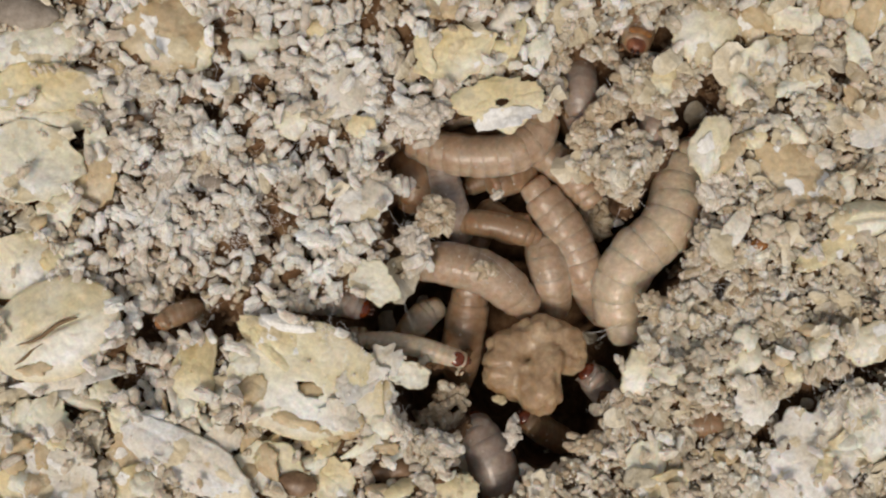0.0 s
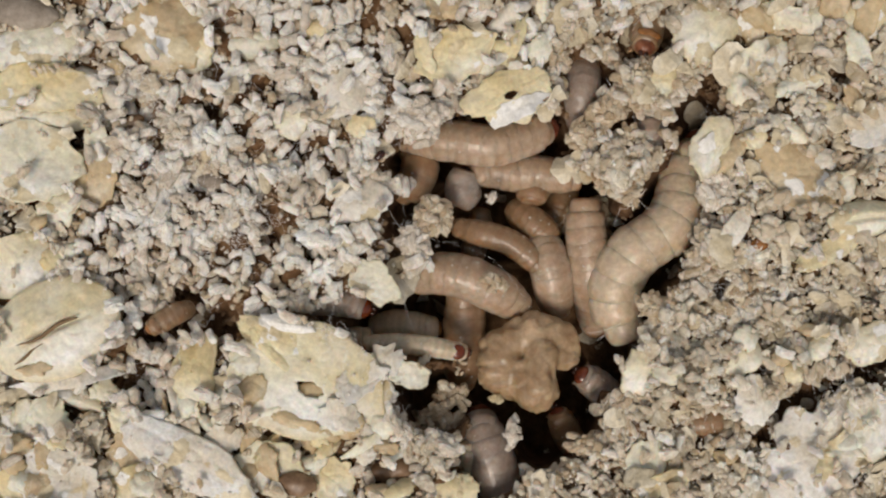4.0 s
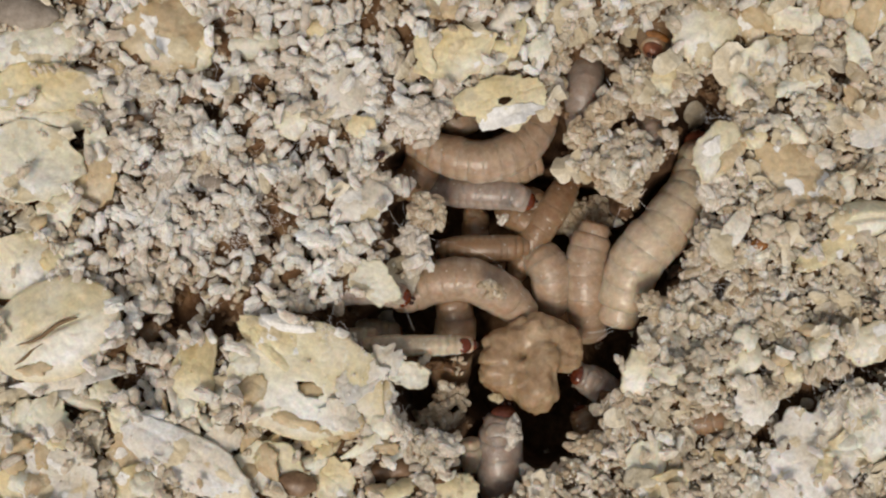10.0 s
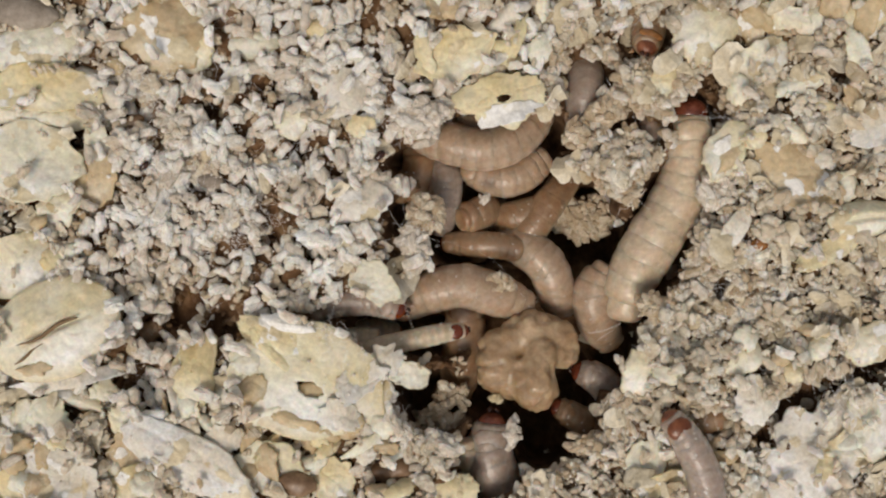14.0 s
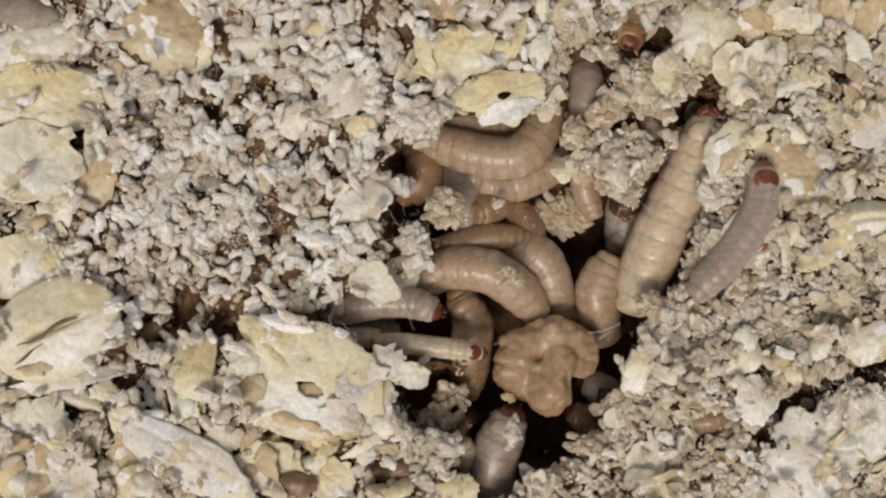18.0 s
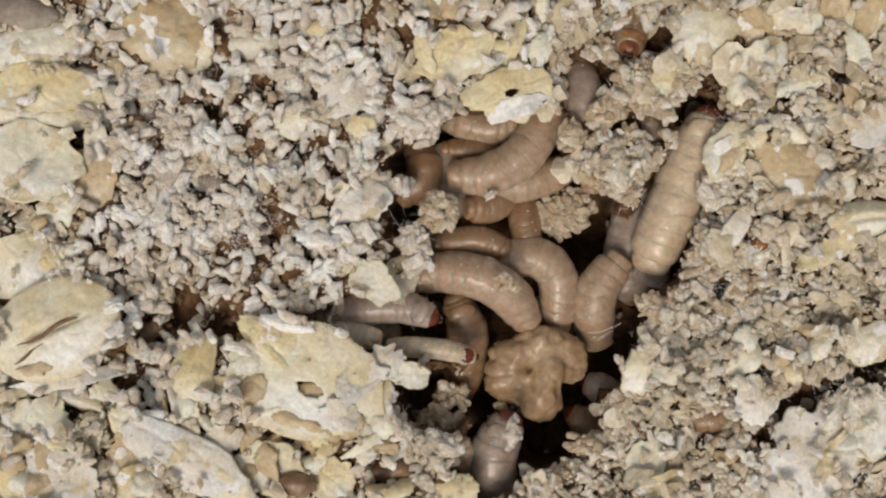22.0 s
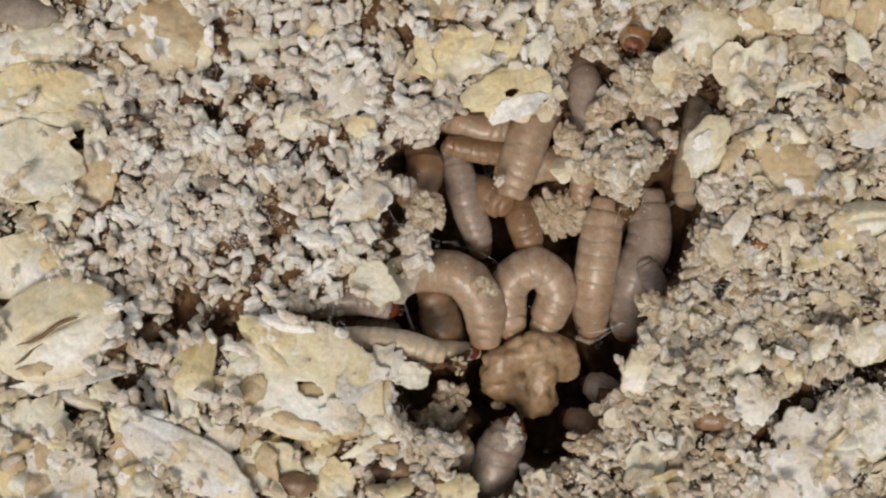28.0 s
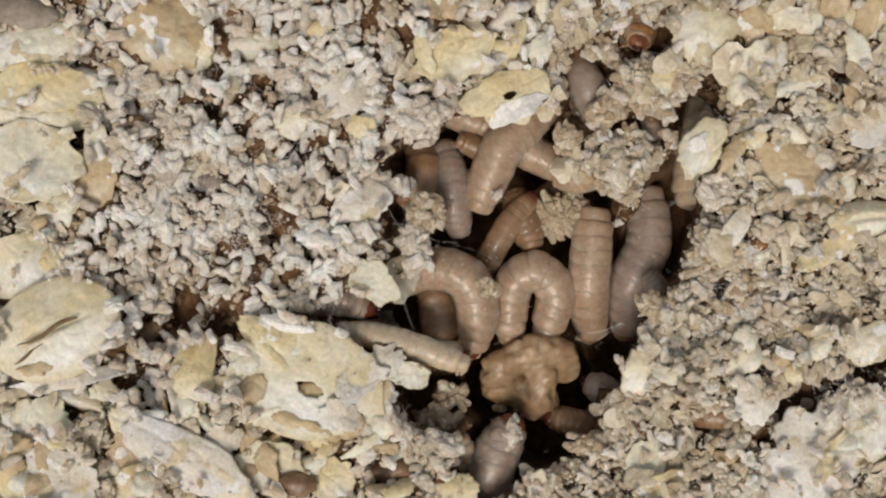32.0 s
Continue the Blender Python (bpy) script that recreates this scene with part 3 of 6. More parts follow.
def drop_table():
    """What lies uppermost below each plan point: the bed and the flakes that stay in place."""
    bpy.context.view_layer.update()
    verts, faces = [], []
    for ob in scene.objects:
        if ob.type == "MESH" and (ob is bed or ob.name.startswith("oat_flake")) and ob not in (bridge_flake, slot_flake):
            n = len(verts)
            verts += [ob.matrix_world @ q.co for q in ob.data.vertices]
            faces += [tuple(i + n for i in f.vertices) for f in ob.data.polygons]
    return BVHTree.FromPolygons(verts, faces)


def tops(u, v):
    eye = Vector((0, 0, HEIGHT))
    out = np.empty(len(u))
    for i in range(len(u)):
        hit = TOPS.ray_cast(eye, (spot(u[i], v[i]) - eye).normalized())[0]
        out[i] = hit.z * 1000 if hit else 0.0
    return out


TOPS = drop_table()
# ---- larvae: a horny head and up to thirteen soft rings, each a piece that moves on its larva ----
TAPER = (0.78, 0.88, 0.94, 0.98, 1.0, 1.0, 1.0, 1.0, 1.0, 0.97, 0.90, 0.74)


def ring_mesh(half, r, material, seed):
    prof = []
    n = 32
    for i in range(n + 1):
        s = -math.cos(math.pi * i / n)
        body = max(0.0, 1 - abs(s) ** 2.6) ** 0.13
        fold = 1 - (0.010 + 0.005 * math.sin(seed)) * math.exp(-((s + 0.14) / 0.06) ** 2) - (0.008 + 0.005 * math.cos(seed * 3)) * math.exp(-((s - 0.16) / 0.06) ** 2)
        prof.append((s * half, r * body * fold))
    v, f = turned(prof, 22)
    lump = (1 + 0.012 * math.sin(seed * 2.4)) + 0.05 * rough_noise(v / r * 1.6 + seed * 7.0, 1.0, seed, 2)[:, None]
    v[:, 1:] *= lump
    v[:, 2] = np.where(v[:, 2] < 0, v[:, 2] * 0.86, v[:, 2] * 0.96)
    side = np.abs(v[:, 1]) / r
    v[:, 1] *= 1 + 0.05 * np.exp(-((v[:, 2] / r + 0.25) / 0.22) ** 2) * side
    return solid("ring", v, f, material)


def leg_mesh(r, material):
    v, f = turned([(0, 0), (0.04 * r, 0.13 * r), (0.22 * r, 0.10 * r), (0.36 * r, 0.05 * r), (0.42 * r, 0)], 8)
    return solid("leg", v, f, material)


def head_mesh(r, material):
    v, f = egg(1.25 * r, 1.42 * r, 1.2 * r, 12, 18)
    v[:, 2] -= 0.10 * r * np.exp(-(v[:, 1] / (0.10 * r)) ** 2) * (v[:, 2] > 0)
    return solid("head", v, f, material)


def larva(width, length, skin, label, depth=(-3.0, -3.0, -3.0), horn=None, plate=None):
    """A larva of that width and length in plan units; depth: mm of its head, middle and tail end, where a move gives no other."""
    root = tagged(new("larva"), label, "larva", "larvae in the burrow")
    count = min(13, max(5, round(length / (0.27 * width))))
    r, step = width * 0.5 * UNIT, length * UNIT / count
    seed = int(width * 13 + length * 7) % 97
    pieces = []
    head = part("head", head_mesh(r * 0.86, horn or HORN), root, "small tan head" if horn is SKIN_TAN else "glossy red-brown head capsule")
    for side in (-1, 1):
        v, f = turned([(0, 0), (0.05 * r, 0.14 * r), (0.25 * r, 0.10 * r), (0.34 * r, 0)], 8)
        jaw = part("mandible", solid("mandible", v, f, JAW), head)
        jaw.matrix_basis = pose(0.46 * r, side * 0.20 * r, -0.16 * r, 0, 10, -side * 24)
    pieces.append(head)
    leg = leg_mesh(r, skin)
    v, f = egg(1, 0.8, 0.7, 5, 7)
    v = v * (1 + 0.6 * rough_noise(v, 2.6, seed, 2))[:, None]
    fleck = solid("fleck", v * 4.2 * UNIT, f, DUST_ONE, False)
    rnd = np.random.RandomState(seed)
    for i in range(count):
        ob = part("ring", ring_mesh(step * 1.22, r * TAPER[round(i * 11 / (count - 1))], skin, seed + i), root)
        if i == 0:
            v, f = egg(step * 1.9, r * 1.45, r * 0.5, 8, 16)
            v[:, 2] += r * 0.60
            part("shield", solid("shield", v, f, plate or skin), ob, "thin smooth neck plate")
        if i in (0, 1, 2):
            for side in (-1, 1):
                foot = part("leg", leg, ob)
                foot.matrix_basis = pose(step * 0.2, side * r * 0.52, -r * 0.58, 0, 40, side * 75)
        if rnd.rand() < 0.5:
            a = rnd.normal(0, 0.6)
            wide = r * TAPER[round(i * 11 / (count - 1))]
            part("fleck", fleck, ob, "white fleck of dust").matrix_basis = pose(step * rnd.uniform(-0.4, 0.4), wide * math.sin(a), wide * 0.96 * math.cos(a), 0, 0, rnd.rand() * 360)
        pieces.append(ob)
    return {"root": root, "pieces": pieces, "depth": depth, "rows": []}


CREAM = "cream-coloured ringed moth larva lying in the burrow"
big = larva(102, 300, SKIN_PALE, "large plump cream moth larva with clear body rings", (-4.2, -2.0, -2.8))
upper = larva(78, 270, SKIN, "bent pinkish-cream moth larva under an oat flake", (-2.0, -1.6, -2.6))
middle = larva(82, 260, SKIN, "glossy cream moth larva arching under silk", (-3.0, -1.7, -3.0), horn=SKIN_TAN)
under = larva(80, 190, SKIN_TAN, "tan moth larva going down into the burrow", (-3.6, -4.2, -6.0), horn=SKIN_TAN)
thin = larva(38, 190, SKIN_PALE, "thin pale moth larva with a dark neck plate", (-1.6, -1.4, -1.6), plate=HORN)
late = larva(48, 200, SKIN_PALE, "slim pale moth larva coming out beside an oat flake", (-1.5, -0.4, -0.5))
grey_left = larva(62, 230, SKIN_GREY, "greyish moth larva with a red-brown head", (-1.6, -2.2, -3.0))
leaning = larva(80, 230, SKIN, "cream moth larva leaning in the middle of the burrow", (-7.0, -3.4, -3.2), horn=SKIN_TAN)
behind = larva(88, 240, SKIN_GREY, "greyish plump moth larva deep in the burrow", (-7.5, -4.8, -5.2), horn=SKIN_TAN)
stub = larva(44, 90, SKIN_GREY, "small grey moth larva end beside a plump one", (-3.8, -3.2, -3.2))
second = larva(68, 200, SKIN, "pinkish moth larva lying under another larva", (-3.8, -3.4, -3.4), horn=SKIN_TAN)
curler = larva(63, 210, SKIN_GREY, "grey-brown moth larva with a dark red head", (-3.0, -3.2, -4.4))
side_ball = larva(72, 120, SKIN_TAN, "tan ringed moth larva at the burrow's wall", (-4.6, -3.0, -3.4))
tan_mid = larva(50, 190, SKIN_TAN, "slim tan moth larva crossing the burrow", (-4.0, -2.8, -3.0))
riser = larva(50, 170, SKIN_TAN, "slim tan moth larva climbing out of the dark", (-3.4, -3.2, -4.6))
bulb = larva(62, 130, SKIN_TAN, "short tan moth larva with a rounded end", (-5.2, -4.0, -3.8))
archer = larva(76, 260, SKIN, "cream moth larva curled into an arch", (-5.0, -3.2, -4.4), horn=SKIN_TAN)
bottom = larva(90, 170, SKIN_GREY, "grey moth larva standing at the burrow's front", (-2.4, -2.6, -3.4))
bottom_ball = larva(48, 60, SKIN_PALE, "pale rounded end of a moth larva", (-3.4, -2.2, -1.8))
roamer = larva(62, 262, SKIN_GREY, "grey-pink moth larva crawling over the oat meal", (1.3, 1.4, 1.2), HORN_RED, HORN_RED)
digger = larva(62, 150, SKIN_TAN, "tan moth larva with a red-brown head half buried in meal", (-1.0, -1.9, -3.0), HORN_RED, HORN_TAN)
buried_grey = larva(58, 90, SKIN_GREY, "grey moth larva end in a hole", (-3.4, -2.0, -2.0))
shaft = larva(70, 190, SKIN_GREY, "pinkish-grey moth larva in a narrow shaft", (-4.0, -1.6, -2.4))
buried_tan = larva(52, 130, SKIN_TAN, "tan moth larva half covered with meal", (-2.6, -1.2, -2.4))
deep_grey = larva(64, 140, SKIN_GREY, "grey moth larva in the deep dark end of the burrow", (-3.6, -4.4, -6.0))
deep_brown = larva(56, 120, SKIN_TAN, "brown-headed moth larva below a damp lump", (-4.6, -4.8, -5.6))
early = larva(56, 150, SKIN_PALE, "pale moth larva with an amber head", (-3.0, -3.2, -4.4), HORN_TAN)
tucked = larva(64, 180, SKIN, "cream moth larva tucked under an oat flake", (-4.0, -3.4, -3.2))
finger = larva(46, 130, SKIN_TAN, "slim orange-tan moth larva end", (-4.4, -2.8, -2.6))
knob = larva(62, 110, SKIN_TAN, "tan rounded moth larva end", (-4.6, -3.4, -2.8))
scout = larva(40, 110, SKIN_TAN, "small brownish moth larva between pellets", (-0.4, -0.8, -1.6), HORN_TAN)

crosser = larva(62, 190, SKIN_TAN, "tan moth larva lying aslant across the burrow", (-5.4, -3.4, -4.6))
upright = larva(52, 170, SKIN, "pinkish moth larva standing in a side shaft", (-4.6, -3.0, -3.6))

# ---- the damp chewed lump in the burrow ----
def build_lump():
    v, f = egg(2, 2, 2, 56, 88)
    way = v / np.linalg.norm(v, axis=1)[:, None]
    reach = 0.0
    # lobes: place from the middle and radius, in plan units
    for x, y, z, r in ((0, 0, 0, 54), (-56, -14, 2, 46), (-54, 12, 10, 42), (-38, 36, 14, 36), (-12, 50, 14, 34), (16, 58, 12, 35), (44, 54, 8, 34), (66, 34, 6, 34),
                       (66, 10, 8, 33), (30, 10, 30, 32), (14, -16, 36, 32), (6, -48, 28, 44), (14, -62, 16, 36), (-22, -38, 2, 40)):
        c = np.array([x, y, z], float)
        near = way @ c
        disc = near ** 2 - c @ c + r * r
        out = np.where(disc > 0, near + np.sqrt(np.maximum(disc, 0)), np.maximum(near, 0) * np.exp(np.minimum(disc, 0) / r ** 2 * 2.5))
        reach = reach + np.maximum(out, 0) ** 11
    v = way * (reach ** (1 / 11))[:, None] * 0.95
    n = 0.09 * rough_noise(v, 1 / 30, 31, 2) + 0.06 * rough_noise(v, 1 / 12, 33, 3)
    n -= 0.06 * np.exp(-(np.abs(rough_noise(v + 3.3, 1 / 40, 37, 2)) / 0.10) ** 2)
    hollow = np.linalg.norm(way - np.array([-0.42, 0.26, 0.87]), axis=1)
    n -= 0.55 * np.exp(-(hollow / 0.17) ** 2)
    v = v * (1 + n)[:, None] * np.array([1, 1, 0.8]) * UNIT
    ob = new("damp_lump", solid("damp_lump", v, f, LUMP))
    tagged(ob, "shiny tan lump of damp chewed oat meal", "lump")
    v, f = egg(26 * UNIT, 22 * UNIT, 20 * UNIT, 8, 10)
    v = v * (1 + 0.7 * rough_noise(v / UNIT, 1 / 9, 5, 2))[:, None]
    chip = part("crumb", solid("crumb", v, f, BRAN, False), ob, "yellow crumb stuck to the lump")
    chip.matrix_basis = pose(-64 * UNIT, -66 * UNIT, 14 * UNIT)
    return ob


lump = build_lump()


# ---- clumps of meal stuck together ----
CRUMB_SHAPES = {}


def crumb_shapes(material, size):
    key = (material.name, size)
    if key not in CRUMB_SHAPES:
        made = []
        for k in range(14):
            v, f = egg(1.35 + 0.3 * (k % 3), 1, 0.9, 7, 9)
            v = v * (1 + 0.85 * rough_noise(v + k * 7.7, 1.9, 300 + k, 3))[:, None]
            made.append(solid("crumb", v * (size[0] * 0.8 + (size[1] * 1.15 - size[0] * 0.8) * k / 13) * UNIT, f, material, False))
        CRUMB_SHAPES[key] = made
    return CRUMB_SHAPES[key]


def clump(u, v, a, b, z, label, seed, count=46, material=None, size=(10, 19)):
    """A lump of meal: a rough core with crumbs stuck all over it."""
    material = material or CRUMB_ONE
    rnd = np.random.RandomState(seed)
    v3, f = egg(1.7 * a * UNIT, 1.7 * b * UNIT, 26 * UNIT, 14, 18)
    v3 = v3 * (1 + 0.4 * rough_noise(v3 / UNIT, 1 / 16, seed, 3))[:, None]
    ob = new("meal_clump", solid("meal_clump", v3, f, material))
    ob.matrix_basis = Matrix.Translation(spot(u, v, z))
    shapes = crumb_shapes(material, size)
    for k in range(count):
        r, t = math.sqrt(rnd.rand()), rnd.rand() * 2 * math.pi
        bit = part("crumb", shapes[rnd.randint(len(shapes))], ob)
        bit.matrix_basis = (pose(a * r * math.cos(t) * UNIT, b * r * math.sin(t) * UNIT, ((1 - r * r) * 14 + 9 * rnd.rand() - 4) * UNIT,
                                 rnd.rand() * 360, rnd.normal(0, 30), rnd.rand() * 360))
    return tagged(ob, label, "crumb clump", "clumps of meal")


ledge_clump = clump(768, 382, 30, 34, -1.2, "cream clump of oat meal hanging in the burrow", 5)
clump(735, 430, 34, 26, -1.0, "white clump of pellets and silk at the burrow's wall", 6, 36, DUST_ONE)
inner_clump = clump(1000, 380, 60, 40, -5.4, "tan clump of meal deep in the burrow", 7, 92)
clump(1098, 300, 48, 46, -1.2, "beige clump of meal overhanging the burrow", 8, 50, None, (11, 23))
clump(1078, 190, 34, 26, -0.9, "beige clump of stuck crumbs beside the burrow", 9, 22, None, (10, 22))
shaft_clump = clump(1026, 232, 24, 22, -1.4, "cream crumbs stuck in a lump", 10, 34)
clump(1170, 545, 44, 26, -0.6, "cream lump of meal against a plump larva", 11, 40)
clump(1262, 340, 34, 26, -0.2, "white clump of crumbs beside a slot", 12, 40, DUST_ONE)
clump(740, 215, 44, 40, 0.2, "white clump of frass held by silk", 13, 60, DUST_ONE, (12, 24))
saddle_crumb = clump(870, 475, 24, 10, 0.2, "flat cream crumb caught in silk over a larva", 14, 18, None, (8, 14))
clump(905, 765, 12, 30, -0.8, "white crumbs stuck to a larva's head", 15, 14, DUST_ONE, (8, 13))

white_crumb = clump(880, 350, 9, 9, -1.4, "small white crumb carried on a larva's back", 19, 6, DUST_ONE, (8, 13))
clump(772, 742, 40, 28, -3.6, "dim brown clump of meal in the burrow's front", 16, 34)
clump(800, 700, 30, 22, -4.2, "brown clump of meal under a larva", 17, 22)
clump(1050, 790, 40, 24, -1.4, "cream clump of meal at the burrow's front rim", 18, 30)

# ---- pupa cases, husks, kernels and shed heads ----
pod("pupa_case", 702, 832, 46, 27, 6, -1.6, PUPA, "brown pupa case sunk in a hole in the meal", "pupa", 1, 16)
pod("husk", 40, 24, 62, 30, -6, 0.2, HUSK, "grey-brown grain husk among flakes", "husk", 2)
pod("kernel", 528, 856, 34, 22, -10, 0.2, PUPA, "orange-tan kernel half sunk in meal", "kernel", 3)
# Not a kernel: brown body added to fill in a dark hole.
pod("kernel", 410, 28, 36, 34, 30, -1.9, PUPA, "brown filler body added for a dark hole under flakes", "kernel", 4)
pod("kernel", 1345, 434, 17, 11, -15, 0.3, HORN_TAN, "small glossy orange-brown seed scrap", "seed scrap", 5)
pod("husk", 375, 322, 26, 14, -10, -0.2, HUSK, "grey-brown husk in a hollow", "husk", 6)
pod("husk", 235, 216, 22, 12, 20, -0.7, PUPA, "brown scrap of oat bran", "husk", 7)
for hu, hv, hr in ((386, 160, 13), (166, 44, 11), (255, 294, 8), (672, 276, 9)):
    pod("shed_head", hu, hv, hr * 1.3, hr * 0.8, 40, 0.35, JAW, "dark red-brown shed head capsule", "head capsule", int(hr))
# ---- frass pellets, meal crumbs and dust ----
def stock(kind, count, seed):
    """A few shapes of length 1: verts and faces."""
    out = []
    for k in range(count):
        if kind == "pellet":
            v, f = egg(1, 0.44 + 0.03 * (k % 4), 0.44, 10, 10)
            v[:, 0] = np.sign(v[:, 0]) * np.abs(v[:, 0] * 2) ** 0.55 / 2
            v[:, 1:] *= (1 + 0.22 * np.abs(v[:, :1] * 2) ** 2)
            v[:, 1] += 0.06 * (v[:, 0] * 2) ** 2 * (k % 3 - 1)
            v = v * (1 + 0.46 * rough_noise(v + k * 5.3, 2.8, seed + k, 2) + 0.30 * rough_noise(v + k * 3.1, 8.0, seed + k, 2))[:, None]
        elif kind == "sliver":
            v, f = egg(1, 0.4 + 0.5 * (k % 4) / 3, 0.16, 9, 11)
            v[:, 2] += 0.10 * np.sin(v[:, 0] * 5 + k) + 0.08 * np.cos(v[:, 1] * 6 + k)
            v = v * (1 + 0.75 * rough_noise(v + k * 5.3, 2.6, seed + k, 3))[:, None]
        elif kind == "crumb":
            vs, f, n = [], [], 0
            rnd = np.random.RandomState(seed + k)
            for q in range(1 + k % 4):
                w = 0.85 - 0.13 * (k % 4)
                pv, pf = egg(w, w * (0.5 + 0.4 * rnd.rand()), w * (0.35 + 0.3 * rnd.rand()), 7, 9)
                n1 = rough_noise(pv + rnd.rand() * 90, 2.6, seed + k + q, 2)
                pv = pv * (1 + 0.75 * n1 + 0.9 * (np.abs(rough_noise(pv + rnd.rand() * 90, 2.4, seed + q, 2)) - 0.25))[:, None]
                pv = pv @ np.array(Euler((0, 0, rnd.rand() * 6)).to_matrix()).T
                if q:
                    pv += np.array([rnd.uniform(-0.4, 0.4), rnd.uniform(-0.4, 0.4), rnd.uniform(-0.15, 0.15)])
                vs.append(pv)
                f += [tuple(i + n for i in face) for face in pf]
                n += len(pv)
            v = np.concatenate(vs)
        elif kind == "fibre":
            rnd = np.random.RandomState(seed + k)
            line = np.cumsum(rnd.normal(0, 0.1, (8, 3)) + np.array([0.14, 0, 0]), 0)
            line -= line.mean(0)
            line[:, 2] *= 0.5
            v = np.concatenate([line + np.array([0, 0.005 * math.cos(a), 0.005 * math.sin(a)]) for a in (0.5, 2.6, 4.7)])
            f = [(r * 8 + i, r * 8 + i + 1, (r + 1) % 3 * 8 + i + 1, (r + 1) % 3 * 8 + i) for i in range(7) for r in range(3)]
        else:
            v, f = egg(1, 0.8, 0.7, 4, 5)
            v = v * (1 + 0.6 * rough_noise(v + k * 5.3, 3.0, seed + k, 2))[:, None]
        out.append((v, f))
    return out


def scatter(name, shapes, u, v, z, size, turn, tip, material, label, category, smooth=True):
    """One mesh of many small bodies: plan places, heights (mm), lengths (plan units) and turns are arrays."""
    pick = np.random.randint(0, len(shapes), len(u))
    verts, loops, starts, totals, base, at = [], [], [], [], 0, 0
    for k, (pv, pf) in enumerate(shapes):
        i = np.where(pick == k)[0]
        c, s, ct, st = np.cos(turn[i]), np.sin(turn[i]), np.cos(tip[i]), np.sin(tip[i])
        p = pv[None] * (size[i] * UNIT)[:, None, None]
        x = p[..., 0] * ct[:, None] + p[..., 2] * st[:, None]
        zz = -p[..., 0] * st[:, None] + p[..., 2] * ct[:, None]
        y = p[..., 1]
        f = 1 - z[i] * 0.001 / HEIGHT
        wx = x * c[:, None] - y * s[:, None] + ((u[i] - MID_U) * UNIT * f)[:, None]
        wy = x * s[:, None] + y * c[:, None] + ((MID_V - v[i]) * UNIT * f)[:, None]
        wz = zz + (z[i] * 0.001)[:, None]
        verts.append(np.stack([wx, wy, wz], -1).reshape(-1, 3))
        flat = np.concatenate([np.array(q) for q in pf])
        lens = np.array([len(q) for q in pf])
        loops.append((flat[None] + base + np.arange(len(i))[:, None] * len(pv)).ravel())
        totals.append(np.tile(lens, len(i)))
        base += len(i) * len(pv)
    verts, loops, totals = np.concatenate(verts), np.concatenate(loops), np.concatenate(totals)
    me = bpy.data.meshes.new(name)
    me.vertices.add(len(verts))
    me.vertices.foreach_set("co", verts.astype(np.float32).ravel())
    me.loops.add(len(loops))
    me.loops.foreach_set("vertex_index", loops.astype(np.int32))
    me.polygons.add(len(totals))
    me.polygons.foreach_set("loop_start", np.concatenate([[0], np.cumsum(totals)[:-1]]).astype(np.int32))
    me.polygons.foreach_set("use_smooth", np.full(len(totals), smooth))
    me.update(calc_edges=True)
    me.materials.append(material)
    return tagged(new(name, me), label, category, kind="stuff")


def on_flake(u, v):
    """How much of each place a flake keeps clear, 0 to 1."""
    clear = np.zeros_like(u)
    wob = rough_noise(np.stack([u, v, 0 * u], 1), 1 / 22, 81, 2)
    for cu, cv, a, b, turn, cover in FLAKE_AREAS:
        c, s = math.cos(radians(turn)), math.sin(radians(turn))
        x, y = (u - cu) * c - (v - cv) * s, (u - cu) * s + (v - cv) * c
        clear = np.where(np.hypot(x / a, y / b) + 0.12 * wob < 0.95, np.maximum(clear, cover), clear)
    return clear


def side(u, v):
    """0 where long pale pellets lie, 1 where fine beige meal lies."""
    p = np.stack([u, v, 0 * u], 1)
    w = 50 * rough_noise(p, 1 / 60, 57, 2)
    right = (u - 860 + 0.35 * (v - 300) + 160 * rough_noise(p, 1 / 160, 55, 2)) / 260 + 0.5
    left = (190 - u + w) / 60
    front = np.minimum((v - 700 + w) / 60, (700 - u) / 80)
    return np.clip(np.maximum(np.maximum(right, left), front), 0, 1)


def places(count, seed, gaps=0.30):
    rnd = np.random.RandomState(seed)
    u, v = rnd.uniform(-70, 1638, count), rnd.uniform(-70, 952, count)
    z = level(u, v)
    p = np.stack([u, v, 0 * u], 1)
    keep = rnd.rand(count) > on_flake(u, v)
    keep &= (z > -2.6) | (rnd.rand(count) < 0.08)
    keep &= (z > -1.9) | (rnd.rand(count) < 0.35)
    keep &= (rough_noise(p, 1 / 34, 71, 2) > -gaps) | (rnd.rand(count) < 0.30)
    u, v = u[keep], v[keep]
    return u, v, tops(u, v), rnd


